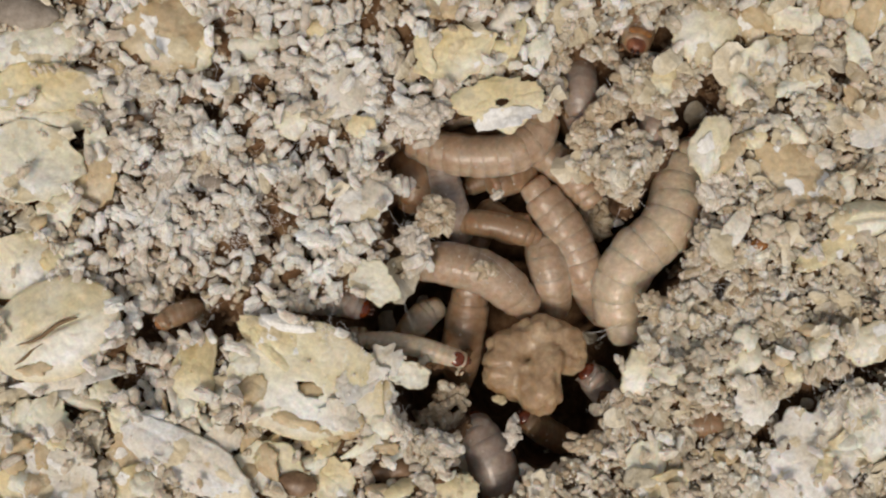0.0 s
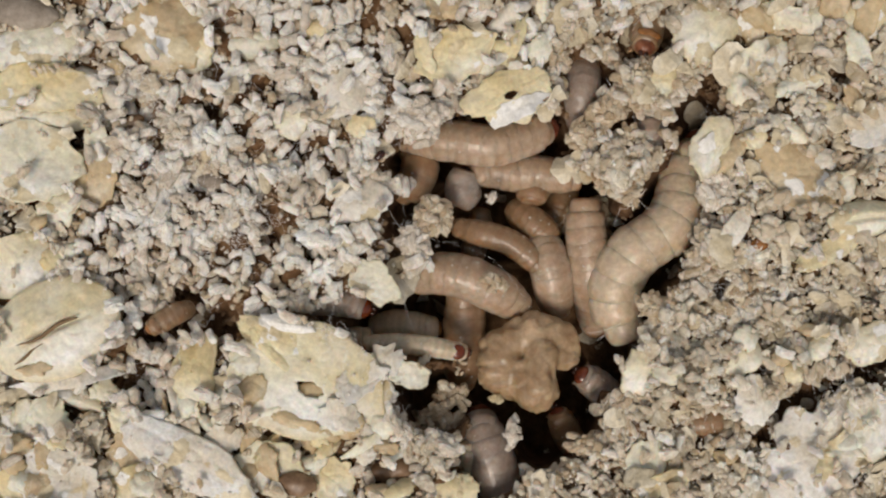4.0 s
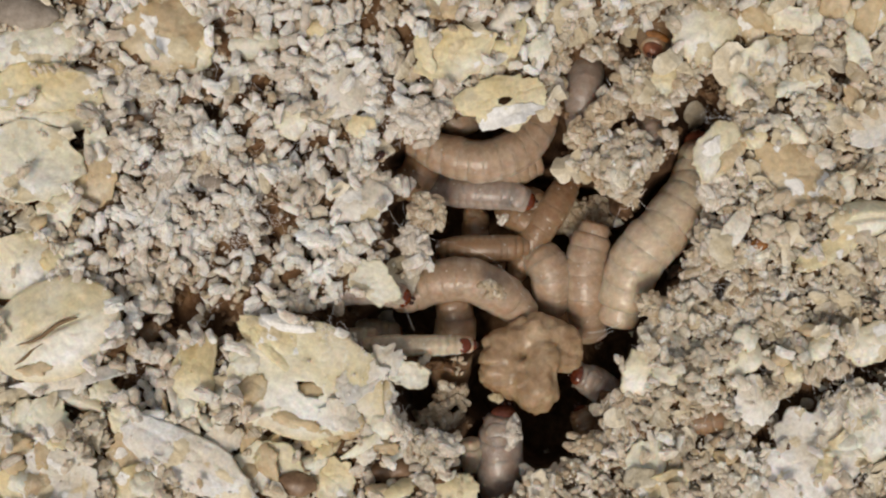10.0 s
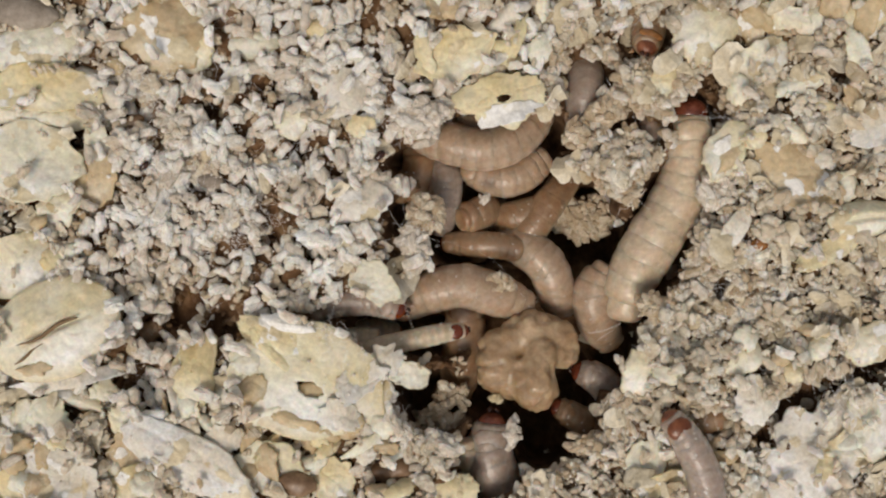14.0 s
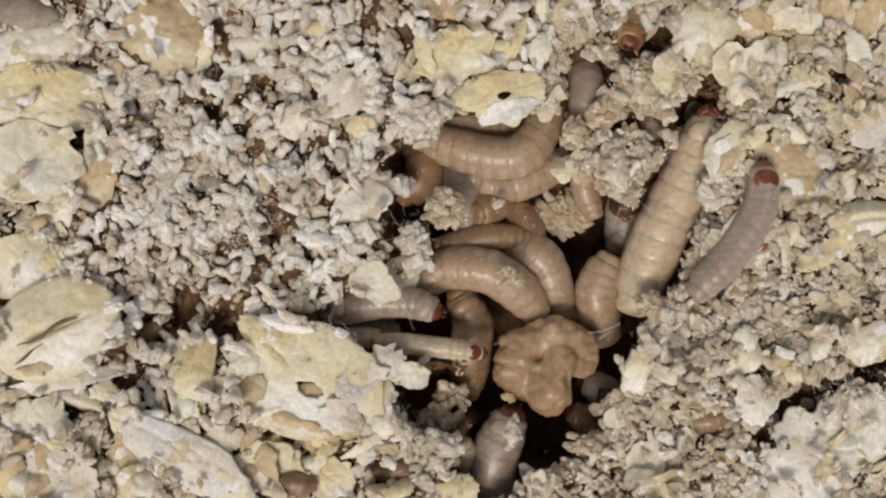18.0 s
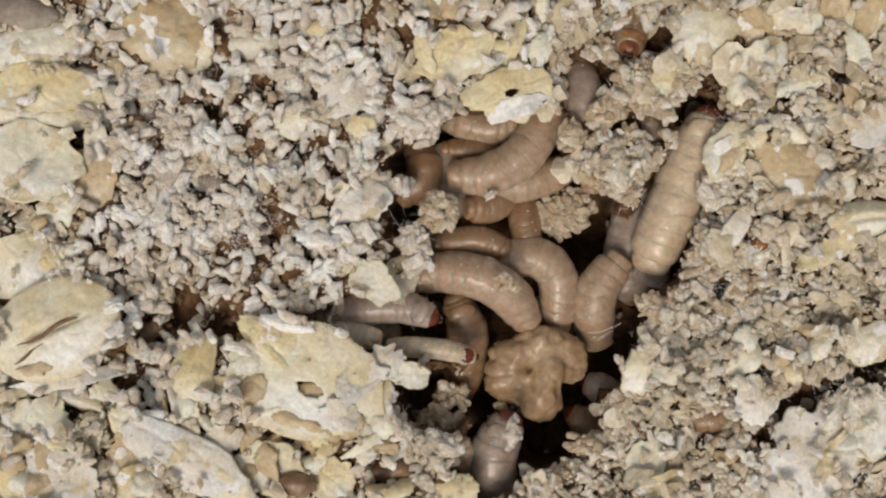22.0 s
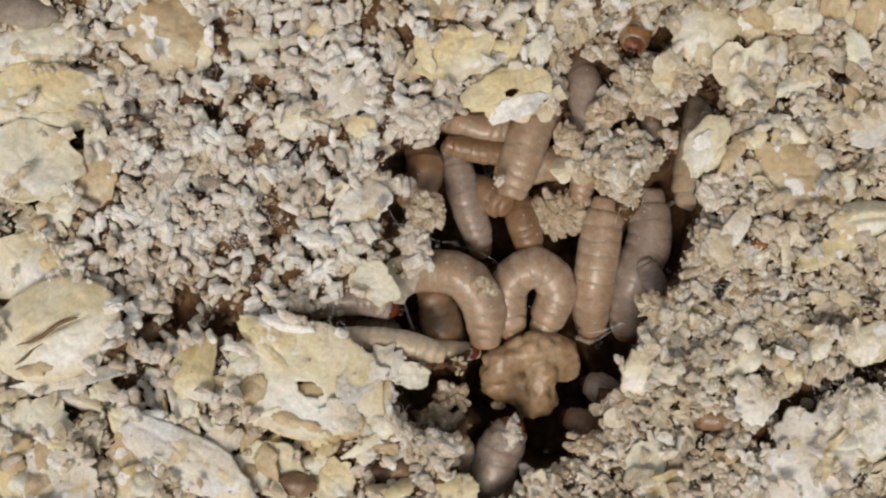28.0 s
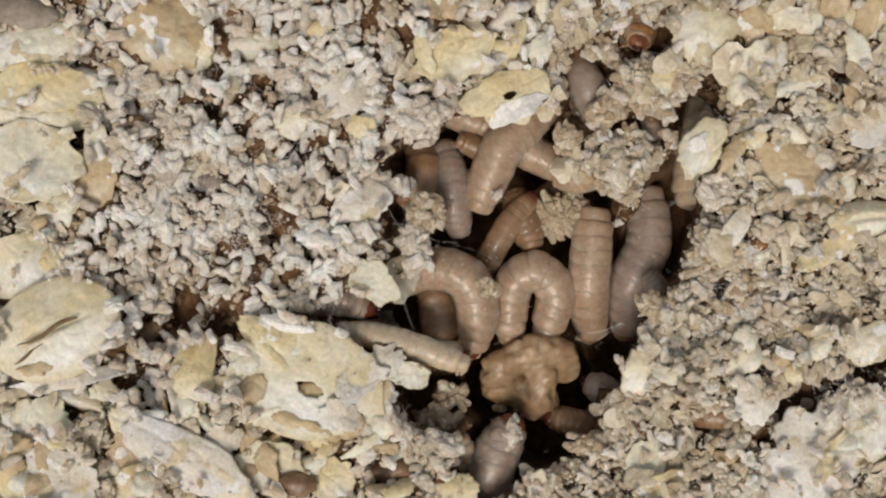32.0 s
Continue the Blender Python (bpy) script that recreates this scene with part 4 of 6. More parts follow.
def build_litter():
    u, v, z, rnd = places(9200, 4, 0.03)
    s = side(u, v)
    k = rnd.rand(len(u)) > s * 0.8
    u, v, z, s = u[k], v[k], z[k], s[k]
    p = np.stack([u, v, 0 * u], 1)
    size = 25 + 16 * rnd.rand(len(u)) ** 1.4 - 6 * s + 5 * rough_noise(p, 1 / 90, 61, 2)
    zz = z + size * 0.04 * (0.12 + 0.45 * rnd.rand(len(u))) + 0.7 * rnd.rand(len(u)) ** 2
    litter = scatter("frass_litter", stock("pellet", 18, 100), u, v, zz, size, rnd.rand(len(u)) * 6.3, rnd.normal(0, 0.4, len(u)),
                     PELLET, "pale grey-beige frass pellets lying loose in a thick layer", "frass", False)
    u, v, z, rnd = places(9600, 5, 0.12)
    s = side(u, v)
    k = rnd.rand(len(u)) < 0.12 + 0.88 * s
    u, v, z = u[k], v[k], z[k]
    size = 15 + 27 * rnd.rand(len(u)) ** 1.5
    zz = z + size * 0.04 * (0.15 + 0.45 * rnd.rand(len(u))) + 0.6 * rnd.rand(len(u)) ** 2
    crumbs = scatter("meal_crumbs", stock("crumb", 24, 140), u, v, zz, size, rnd.rand(len(u)) * 6.3, rnd.normal(0, 0.5, len(u)),
            CRUMB, "fine beige oat crumbs lying loose over the bed", "crumbs", False)
    u, v, z, rnd = places(2600, 15)
    k = rnd.rand(len(u)) < 0.10 + 0.9 * side(u, v)
    u, v, z = u[k], v[k], z[k]
    size = 14 + 26 * rnd.rand(len(u)) ** 1.8
    scatter("meal_plates", stock("sliver", 20, 180), u, v, z + 0.25 + 0.65 * rnd.rand(len(u)), size, rnd.rand(len(u)) * 6.3, rnd.normal(0, 0.6, len(u)),
            PLATE, "thin broken plates of oat meal lying loose", "meal plates", False)
    # dust thrown over flakes and pellets, thickest round a few places
    rnd = np.random.RandomState(8)
    us, vs = [rnd.uniform(-40, 1608, 3600)], [rnd.uniform(-40, 922, 3600)]
    for cu, cv, r, n in ((640, 690, 70, 500), (380, 370, 110, 250), (1450, 800, 110, 500), (120, 850, 80, 300), (240, 120, 60, 250),
                         (720, 200, 50, 150), (330, 820, 80, 150), (560, 600, 60, 150), (1240, 620, 110, 150), (1340, 560, 120, 150), (250, 145, 80, 300), (330, 310, 70, 150), (1480, 800, 120, 500), (690, 680, 60, 200)):
        us.append(rnd.normal(cu, r * 0.55, n))
        vs.append(rnd.normal(cv, r * 0.55, n))
    u, v = np.concatenate(us), np.concatenate(vs)
    z = tops(u, v)
    k = (z > -2.0) & ((on_flake(u, v) < 0.3) | (rnd.rand(len(u)) < 0.012))
    u, v, z = u[k], v[k], z[k]
    size = 2.5 + 7 * rnd.rand(len(u)) ** 2.5
    zz = z + size * 0.04 * 0.25 + (on_flake(u, v) < 0.1) * (0.2 + 0.9 * rnd.rand(len(u)))
    scatter("white_dust", stock("speck", 8, 170), u, v, zz, size, rnd.rand(len(u)) * 6.3, rnd.normal(0, 0.5, len(u)),
            DUST, "white floury dust and silk crumbs over flakes and pellets", "dust")
    # the coarser loose meal under the upper crumbs
    rnd = np.random.RandomState(23)
    mu, mv = rnd.uniform(-60, 1628, 7500), rnd.uniform(-60, 942, 7500)
    low = level(mu, mv)
    keep = (rnd.rand(7500) < 0.35 + 0.65 * side(mu, mv)) & (low > -2.0) & (on_flake(mu, mv) < 0.2)
    mu, mv, low = mu[keep], mv[keep], low[keep]
    size = 13 + 17 * rnd.rand(len(mu)) ** 1.5
    scatter("loose_meal", stock("crumb", 20, 210), mu, mv, low + size * 0.04 * 0.2 + 0.5 * rnd.rand(len(mu)) ** 2, size, rnd.rand(len(mu)) * 6.3,
            rnd.normal(0, 0.5, len(mu)), FINE, "tan loose oat meal filling the gaps between pellets", "meal", False)
    # crumbs low in the gaps, their dark brown standing in for shade
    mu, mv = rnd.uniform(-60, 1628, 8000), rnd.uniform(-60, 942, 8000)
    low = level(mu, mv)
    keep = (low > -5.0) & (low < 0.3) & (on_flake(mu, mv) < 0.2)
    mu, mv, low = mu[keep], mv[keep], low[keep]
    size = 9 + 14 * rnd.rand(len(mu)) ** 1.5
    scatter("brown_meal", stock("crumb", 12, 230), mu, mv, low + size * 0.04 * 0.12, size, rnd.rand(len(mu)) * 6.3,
            rnd.normal(0, 0.5, len(mu)), GAP_SHADE, "crumbs coloured dark brown for the shade at the bottom of the gaps", "crumbs", False)
    # loose fluff of silk
    k = rnd.rand(len(u)) < 0.3
    u, v, z = u[k], v[k], z[k]
    scatter("silk_fluff", stock("fibre", 16, 190), u, v, z + 0.7 + 0.4 * rnd.rand(len(u)), 25 + 45 * rnd.rand(len(u)), rnd.rand(len(u)) * 6.3,
            rnd.normal(0, 0.2, len(u)), SILK, "fine white silk fluff clinging to pellets and flakes", "silk")
    return litter, crumbs


def build_slivers():
    """Torn slivers of flake lying flat or on edge."""
    u, v, z, rnd = places(1500, 6)
    k = np.where(rnd.rand(len(u)) < 0.22 + 0.78 * side(u, v))[0][:290]
    shapes = [solid("oat_sliver", q * (26 + 50 * (n / 23) ** 1.8) * UNIT, f, SLIVER, False) for n, (q, f) in enumerate(stock("sliver", 24, 160))]
    for i in k:
        ob = new("oat_sliver", shapes[rnd.randint(24)])
        ob.matrix_basis = (Matrix.Translation(spot(u[i], v[i], z[i] + 0.3 + 0.5 * rnd.rand()))
                           @ pose(0, 0, 0, rnd.normal(0, 18), rnd.normal(0, 18), rnd.rand() * 360))
        tagged(ob, "torn cream sliver of oat flake among crumbs", "oat sliver", "oat slivers")


def build_rim_pieces(layer, name, kind, material, small, grow, u0, seed):
    """The pellets or crumbs round the burrow's rim, each one a piece of its layer."""
    rnd = np.random.RandomState(seed)
    shapes = [solid(name, v * (small + grow * n) * UNIT, f, material, False) for n, (v, f) in enumerate(stock(kind, 14, 200))]
    u, v = rnd.uniform(u0, 1330, 9000), rnd.uniform(90, 870, 9000)
    here = level(u, v)
    near = np.min([level(u + a, v + b) for a, b in ((-30, 0), (30, 0), (0, -30), (0, 30))], axis=0)
    for i in np.where((here > -1.9) & (here < -0.1) & (near < -2.2) & (on_flake(u, v) < 0.5))[0][:290]:
        ob = new(name, shapes[i % len(shapes)])
        ob.parent = layer
        ob.matrix_basis = (Matrix.Translation(spot(u[i], v[i], here[i] + 0.45 + 0.5 * rnd.rand())) @ pose(0, 0, 0, 0, rnd.normal(0, 22), rnd.rand() * 360))


# ---- silk threads spun across the burrow ----
def thread(points, width, label):
    cu = bpy.data.curves.new("silk_thread", "CURVE")
    cu.dimensions, cu.bevel_depth, cu.bevel_resolution = "3D", width * UNIT, 1
    sp = cu.splines.new("NURBS")
    sp.points.add(len(points) - 1)
    for q, (u, v, z) in zip(sp.points, points):
        q.co = (*spot(u, v, z), 1)
    sp.use_endpoint_u, sp.order_u = True, 3
    cu.materials.append(SILK)
    return tagged(new("silk_thread", cu), label, "silk thread", "silk threads")


def build_silk():
    fine = "fine white silk thread stretched over the burrow"
    thread([(714, 530, 0.2), (722, 560, -0.4), (733, 586, -0.8)], 0.16, fine)
    thread([(1040, 590, -0.4), (1060, 588, -0.2), (1080, 582, 0.2), (1100, 572, 0.5)], 0.33, "thick white silk thread beside a plump larva")
    thread([(1056, 604, -0.5), (1070, 592, -0.2), (1088, 584, 0.1)], 0.24, fine)
    thread([(720, 395, 0), (745, 410, -0.3), (775, 432, -0.6), (812, 428, -0.6)], 0.14, fine)
    thread([(800, 432, -0.5), (835, 440, -0.4), (880, 462, 0), (925, 520, -0.2), (940, 548, -0.6)], 0.09, fine)
    thread([(1255, 518, 1.2), (1268, 508, 1.7), (1282, 510, 1.8), (1288, 522, 1.6), (1278, 530, 1.3)], 0.27, "curled silk thread on dark crumbs")
    thread([(1245, 510, 1.2), (1270, 500, 1.6), (1296, 504, 1.3)], 0.21, fine)
    thread([(1246, 205, 0.6), (1258, 212, 0.7), (1275, 206, 0.6), (1296, 212, 0.6)], 0.27, "frayed silk thread over a slot")
    thread([(1505, 640, 1.0), (1512, 690, 1.4), (1520, 740, 1.4)], 0.30, "white silk strand over a dark hollow")
    thread([(1350, 860, 1.2), (1400, 800, 1.8), (1440, 770, 2.2), (1500, 700, 1.6)], 0.16, fine)
    thread([(690, 372, 0.2), (700, 402, -0.2), (730, 418, -0.4)], 0.21, fine)
    thread([(470, 250, 1.0), (520, 180, 1.2), (560, 130, 1.2)], 0.18, fine)

    # thin webs spun between pellets and flakes: place, half-sizes, main direction, threads
    rnd = np.random.RandomState(77)
    for wu, wv, a, b, turn, n, z in ((735, 415, 46, 34, 35, 34, 0.2), (330, 315, 70, 34, 20, 46, 1.3), (430, 395, 80, 36, 30, 46, 1.3), (650, 690, 60, 50, 70, 60, 1.9), (1490, 700, 40, 80, 80, 46, 1.6),
                                     (1430, 800, 90, 60, 40, 70, 1.6), (1262, 510, 34, 22, 10, 22, 1.3), (1262, 205, 34, 14, 5, 18, 0.7), (240, 130, 60, 40, 20, 40, 1.4), (1130, 780, 50, 60, 100, 30, 0.8),
                                     (580, 600, 60, 30, 15, 30, 2.0), (120, 850, 70, 40, 30, 36, 1.5), (1165, 262, 30, 18, 20, 16, 0.4), (740, 215, 40, 34, 60, 24, 1.0), (520, 260, 50, 30, 50, 24, 1.2)):
        cu = bpy.data.curves.new("silk_web", "CURVE")
        cu.dimensions, cu.bevel_depth, cu.bevel_resolution = "3D", 0.13 * UNIT, 0
        for _ in range(round(n * 0.6)):
            d = radians(-turn) + rnd.normal(0, 0.7)
            x, y, reach = wu + a * rnd.normal(0, 0.5), wv + b * rnd.normal(0, 0.5), min(a, b) * (0.4 + 0.8 * rnd.rand())
            sp = cu.splines.new("NURBS")
            sp.points.add(3)
            for k, q in enumerate(sp.points):
                f = k / 3 - 0.5
                q.co = (*spot(x + reach * f * math.cos(d) + rnd.normal(0, 4), y + reach * f * math.sin(d) + rnd.normal(0, 4), z + 0.5 * rnd.rand() - 0.5 * abs(f)), 1)
            sp.use_endpoint_u, sp.order_u = True, 3
        cu.materials.append(SILK)
        tagged(new("silk_web", cu), "thin torn web of white silk over pellets", "silk web", "silk webs")


build_silk()
litter_layer, crumb_layer = build_litter()
build_slivers()
build_rim_pieces(litter_layer, "pellet", "pellet", PELLET_ONE, 21, 1.3, 600, 12)
build_rim_pieces(crumb_layer, "crumb", "crumb", CRUMB_ONE, 18, 1.6, 980, 13)


# ---- how the larvae crawl ----
def go(worm, t, *uv, z=None):
    """At t seconds the larva's middle line runs, head first, through these plan points."""
    sink = 0.0 if worm in (roamer, digger, scout, buried_tan, thin, late, grey_left) else 1.6
    pts = [(uv[i], uv[i + 1]) for i in range(0, len(uv), 2)]
    za, zb, zc = z or worm["depth"]
    out = []
    for i, (u, v) in enumerate(pts):
        f = i / (len(pts) - 1)
        h = za + (zb - za) * min(1, f * 2.5) if f < 0.5 else zc + (zb - zc) * min(1, (1 - f) * 2.5)
        out.append(spot(u, v, h - sink))
    ext = [out[0] * 2 - out[1]] + out + [out[-1] * 2 - out[-2]]
    fine = []
    for i in range(1, len(ext) - 2):
        a, b, c, d = ext[i - 1:i + 3]
        for k in range(12):
            s = k / 12
            fine.append(0.5 * (2 * b + (c - a) * s + (2 * a - 5 * b + 4 * c - d) * s * s + (3 * b - a - 3 * c + d) * s ** 3))
    fine.append(out[-1])
    run = [0.0]
    for a, b in zip(fine, fine[1:]):
        run.append(run[-1] + (b - a).length)

    def along(d):
        d = min(max(d, 0.0), run[-1])
        i = max(k for k in range(len(run)) if run[k] <= d)
        i = min(i, len(fine) - 2)
        return fine[i].lerp(fine[i + 1], (d - run[i]) / max(run[i + 1] - run[i], 1e-9))

    line = []
    count = len(worm["pieces"]) - 1
    gap = run[-1] / (count + 0.6)
    for i in range(count + 1):
        d = gap * (i + 0.1 if i else 0.0)
        p = along(d)
        x = (along(d - gap * 0.8) - along(d + gap * 0.8)).normalized()
        y = Vector((0, 0, 1)).cross(x).normalized()
        m = Matrix((x, y, x.cross(y))).transposed().to_4x4()
        line.append((p, m.to_quaternion()))
    worm["rows"].append((t, line))


def settle(worm):
    """Key the larva and its pieces through all its rows."""
    rows = worm["rows"]
    if rows[0][0] > 0:
        rows.insert(0, (0.0, rows[0][1]))
    if rows[-1][0] < 32:
        rows.append((32.0, rows[-1][1]))
    full = [rows[0]]
    for (t0, a), (t1, b) in zip(rows, rows[1:]):
        swing = max(qa.rotation_difference(qb).angle for (_, qa), (_, qb) in zip(a, b))
        swing = min(swing, 2 * math.pi - swing) if swing > math.pi else swing
        n = max(1, math.ceil(swing / radians(60)))
        for k in range(1, n):
            f = k / n
            full.append((t0 + (t1 - t0) * f, [(pa.lerp(pb, f), qa.slerp(qb, f)) for (pa, qa), (pb, qb) in zip(a, b)]))
        full.append((t1, b))
    mids = [(t, sum((p for p, _ in line), Vector()) / len(line)) for t, line in full]
    walk(worm["root"], [(t, Matrix.Translation(c)) for t, c in mids])
    for i, ob in enumerate(worm["pieces"]):
        walk(ob, [(t, Matrix.Translation(line[i][0] - c) @ line[i][1].to_matrix().to_4x4()) for (t, line), (_, c) in zip(full, mids)])


def shift(ob, rows):
    """Key a loose thing: rows of seconds, plan place, height and turns."""
    walk(ob, [(t, Matrix.Translation(spot(u, v, z)) @ pose(0, 0, 0, rx, ry, rz)) for t, u, v, z, rx, ry, rz in rows])


def motions():
    # the large one at the wall, which draws back up its slot
    go(big, 0, 1238, 255, 1202, 317, 1185, 395, 1125, 455, 1092, 520, 1112, 590)
    go(big, 3, 1238, 255, 1208, 317, 1190, 395, 1125, 450, 1086, 520, 1110, 590)
    go(big, 6, 1238, 255, 1215, 317, 1188, 390, 1112, 450, 1082, 520, 1102, 585)
    go(big, 7, 1238, 255, 1220, 320, 1180, 390, 1110, 450, 1076, 520, 1100, 580)
    go(big, 8, 1238, 255, 1226, 337, 1170, 390, 1104, 450, 1082, 520, 1095, 585)
    go(big, 9, 1238, 255, 1222, 332, 1160, 400, 1098, 460, 1074, 530, 1095, 592)
    go(big, 10, 1238, 255, 1230, 327, 1182, 400, 1132, 455, 1106, 515, 1095, 562)
    go(big, 11, 1238, 225, 1215, 330, 1165, 415, 1120, 490, 1098, 556, z=(-1.2, -1.8, -2.6))
    go(big, 12, 1240, 210, 1218, 320, 1165, 410, 1116, 500, 1100, 550, z=(-1.2, -1.8, -2.6))
    go(big, 13, 1245, 215, 1210, 335, 1162, 418, 1117, 498, 1105, 555, z=(-1.2, -1.8, -2.6))
    go(big, 14, 1222, 200, 1212, 325, 1165, 412, 1120, 490, 1105, 550, z=(-1.2, -1.8, -2.6))
    go(big, 17, 1262, 200, 1218, 320, 1172, 415, 1134, 505, 1122, 560, z=(-1.2, -1.8, -2.6))
    go(big, 18, 1258, 210, 1215, 320, 1176, 400, 1142, 480, 1124, 540, z=(-1.2, -1.8, -2.6))
    go(big, 19, 1254, 215, 1210, 330, 1176, 408, 1144, 480, 1126, 545, z=(-1.2, -1.8, -2.6))
    go(big, 20, 1254, 215, 1212, 308, 1182, 378, 1152, 440, 1134, 500, z=(-1.2, -1.8, -2.6))
    go(big, 21, 1254, 215, 1212, 308, 1184, 385, 1156, 440, 1142, 490, z=(-1.2, -1.8, -2.6))
    go(big, 22, 1254, 212, 1218, 300, 1192, 370, 1166, 426, 1154, 460, z=(-1.2, -1.8, -2.6))
    go(big, 23, 1254, 210, 1222, 290, 1200, 360, 1176, 416, 1160, 444, z=(-1.2, -1.8, -2.6))
    go(big, 24, 1254, 210, 1222, 290, 1200, 360, 1178, 414, 1162, 444, z=(-1.2, -1.8, -2.6))
    go(big, 25, 1260, 190, 1238, 270, 1222, 330, 1210, 380, 1200, 415, z=(-5.0, -2.8, -2.6))
    go(big, 28, 1270, 130, 1256, 200, 1246, 260, 1236, 310, 1230, 350, z=(-6.0, -5.0, -4.6))

    # the bent one under the bridging flake
    go(upper, 0, 962, 182, 950, 240, 900, 272, 820, 275, 735, 255)
    go(upper, 1, 980, 212, 935, 258, 870, 276, 800, 270, 722, 250)
    go(upper, 2, 972, 235, 920, 252, 850, 256, 790, 250, 715, 245)
    go(upper, 3, 968, 235, 915, 250, 850, 255, 790, 248, 712, 243)
    go(upper, 6, 972, 192, 946, 236, 890, 264, 820, 257, 735, 238, z=(-3.0, -1.6, -2.6))
    go(upper, 7, 968, 185, 950, 235, 890, 266, 820, 262, 728, 240, z=(-3.0, -1.6, -2.6))
    go(upper, 8, 958, 178, 945, 228, 880, 260, 810, 260, 728, 245, z=(-3.0, -1.6, -2.6))
    go(upper, 9, 968, 192, 935, 245, 870, 276, 800, 272, 738, 252, z=(-3.0, -1.6, -2.6))
    go(upper, 11, 968, 195, 930, 256, 860, 288, 800, 278, 738, 252, z=(-3.0, -1.6, -2.6))
    go(upper, 13, 970, 192, 930, 240, 870, 270, 800, 266, 740, 240, z=(-3.0, -1.6, -2.6))
    go(upper, 14, 962, 195, 920, 242, 860, 265, 790, 252, 735, 235, z=(-3.0, -1.6, -2.6))
    go(upper, 17, 974, 186, 945, 240, 890, 278, 820, 270, 745, 240, z=(-3.0, -1.6, -2.6))
    go(upper, 18, 974, 175, 956, 236, 910, 278, 830, 270, 748, 240, z=(-3.0, -1.6, -2.6))
    go(upper, 19, 970, 165, 956, 226, 910, 270, 840, 266, 758, 240, z=(-3.0, -1.6, -2.6))
    go(upper, 20, 966, 165, 955, 220, 900, 260, 830, 256, 758, 240, z=(-3.0, -1.6, -2.6))
    go(upper, 21, 980, 155, 960, 218, 912, 264, 850, 266, 770, 245, z=(-3.0, -1.6, -2.6))
    go(upper, 22, 990, 145, 962, 215, 924, 276, 866, 308, 805, 312, z=(-3.0, -1.6, -1.8))
    go(upper, 24, 985, 145, 960, 215, 920, 276, 864, 310, 805, 306, z=(-3.0, -1.6, -1.8))
    go(upper, 25, 985, 145, 965, 208, 930, 268, 872, 308, 815, 342, z=(-3.0, -1.6, -1.8))
    go(upper, 28, 988, 132, 962, 188, 936, 240, 920, 290, 906, 335, z=(-3.0, -1.6, -1.8))
    go(upper, 30, 988, 132, 962, 195, 940, 240, 914, 288, 902, 318, z=(-3.0, -1.6, -1.8))
    go(upper, 31, 992, 145, 952, 198, 902, 256, 880, 290, 860, 318, z=(-3.0, -1.6, -1.8))
    go(upper, 32, 986, 160, 942, 208, 892, 258, 870, 305, 848, 360, z=(-3.0, -1.6, -2.6))

    # the arching one under silk
    go(middle, 0, 720, 462, 800, 468, 870, 490, 932, 540)
    go(middle, 1, 712, 475, 790, 478, 860, 500, 925, 545)
    go(middle, 2, 730, 470, 800, 475, 860, 500, 915, 530)
    go(middle, 3, 730, 475, 800, 482, 860, 508, 910, 532)
    go(middle, 6, 700, 525, 760, 490, 830, 480, 890, 508, 934, 550)
    go(middle, 8, 700, 525, 760, 492, 825, 482, 882, 508, 932, 545)
    go(middle, 9, 712, 525, 760, 500, 815, 490, 875, 512, 926, 548)
    go(middle, 11, 708, 535, 770, 502, 830, 496, 885, 520, 928, 550)
    go(middle, 12, 708, 535, 770, 502, 835, 502, 895, 528, 920, 540)
    go(middle, 13, 718, 535, 765, 508, 822, 490, 882, 505, 926, 535)
    go(middle, 14, 700, 545, 752, 522, 812, 506, 872, 520, 925, 538)
    go(middle, 17, 715, 510, 768, 482, 830, 480, 890, 508, 936, 545)
    go(middle, 18, 735, 505, 795, 476, 860, 480, 912, 510, 948, 550)
    go(middle, 19, 725, 505, 790, 482, 850, 490, 902, 520, 942, 552)
    go(middle, 20, 725, 500, 790, 482, 850, 498, 892, 522, 928, 552)
    go(middle, 21, 715, 505, 790, 490, 850, 502, 900, 532, 930, 572)
    go(middle, 22, 725, 492, 790, 482, 850, 492, 900, 522, 932, 565)
    go(middle, 23, 725, 488, 800, 482, 852, 500, 886, 532, 900, 575)
    go(middle, 24, 725, 490, 800, 482, 852, 502, 886, 540, 890, 585)
    go(middle, 25, 725, 488, 800, 490, 850, 512, 880, 550, 885, 590)
    go(middle, 28, 700, 492, 770, 480, 820, 492, 855, 540, 860, 598)
    go(middle, 29, 700, 492, 770, 476, 820, 490, 850, 540, 852, 596)
    go(middle, 30, 698, 502, 760, 476, 812, 485, 846, 530, 850, 600)
    go(middle, 32, 690, 505, 762, 476, 820, 490, 845, 540, 840, 606)

    go(under, 0, 835, 490, 828, 550, 818, 610, 812, 670)
    go(under, 6, 812, 500, 816, 560, 816, 620, 812, 680)
    go(under, 9, 800, 515, 805, 580, 798, 640, 795, 690)
    go(under, 13, 812, 520, 816, 580, 808, 640, 805, 690)
    go(under, 17, 800, 530, 835, 575, 842, 630, 830, 695)
    go(under, 18, 812, 520, 836, 570, 832, 630, 825, 690)
    go(under, 20, 808, 530, 816, 590, 824, 640, 826, 690)
    go(under, 21, 808, 530, 830, 585, 822, 640, 812, 690)
    go(under, 24, 800, 540, 812, 595, 818, 640, 820, 690)
    go(under, 28, 765, 510, 776, 550, 786, 590, 790, 640)
    go(under, 32, 765, 510, 776, 550, 784, 590, 788, 640)

    go(thin, 0, 822, 638, 785, 628, 720, 610, 645, 602)
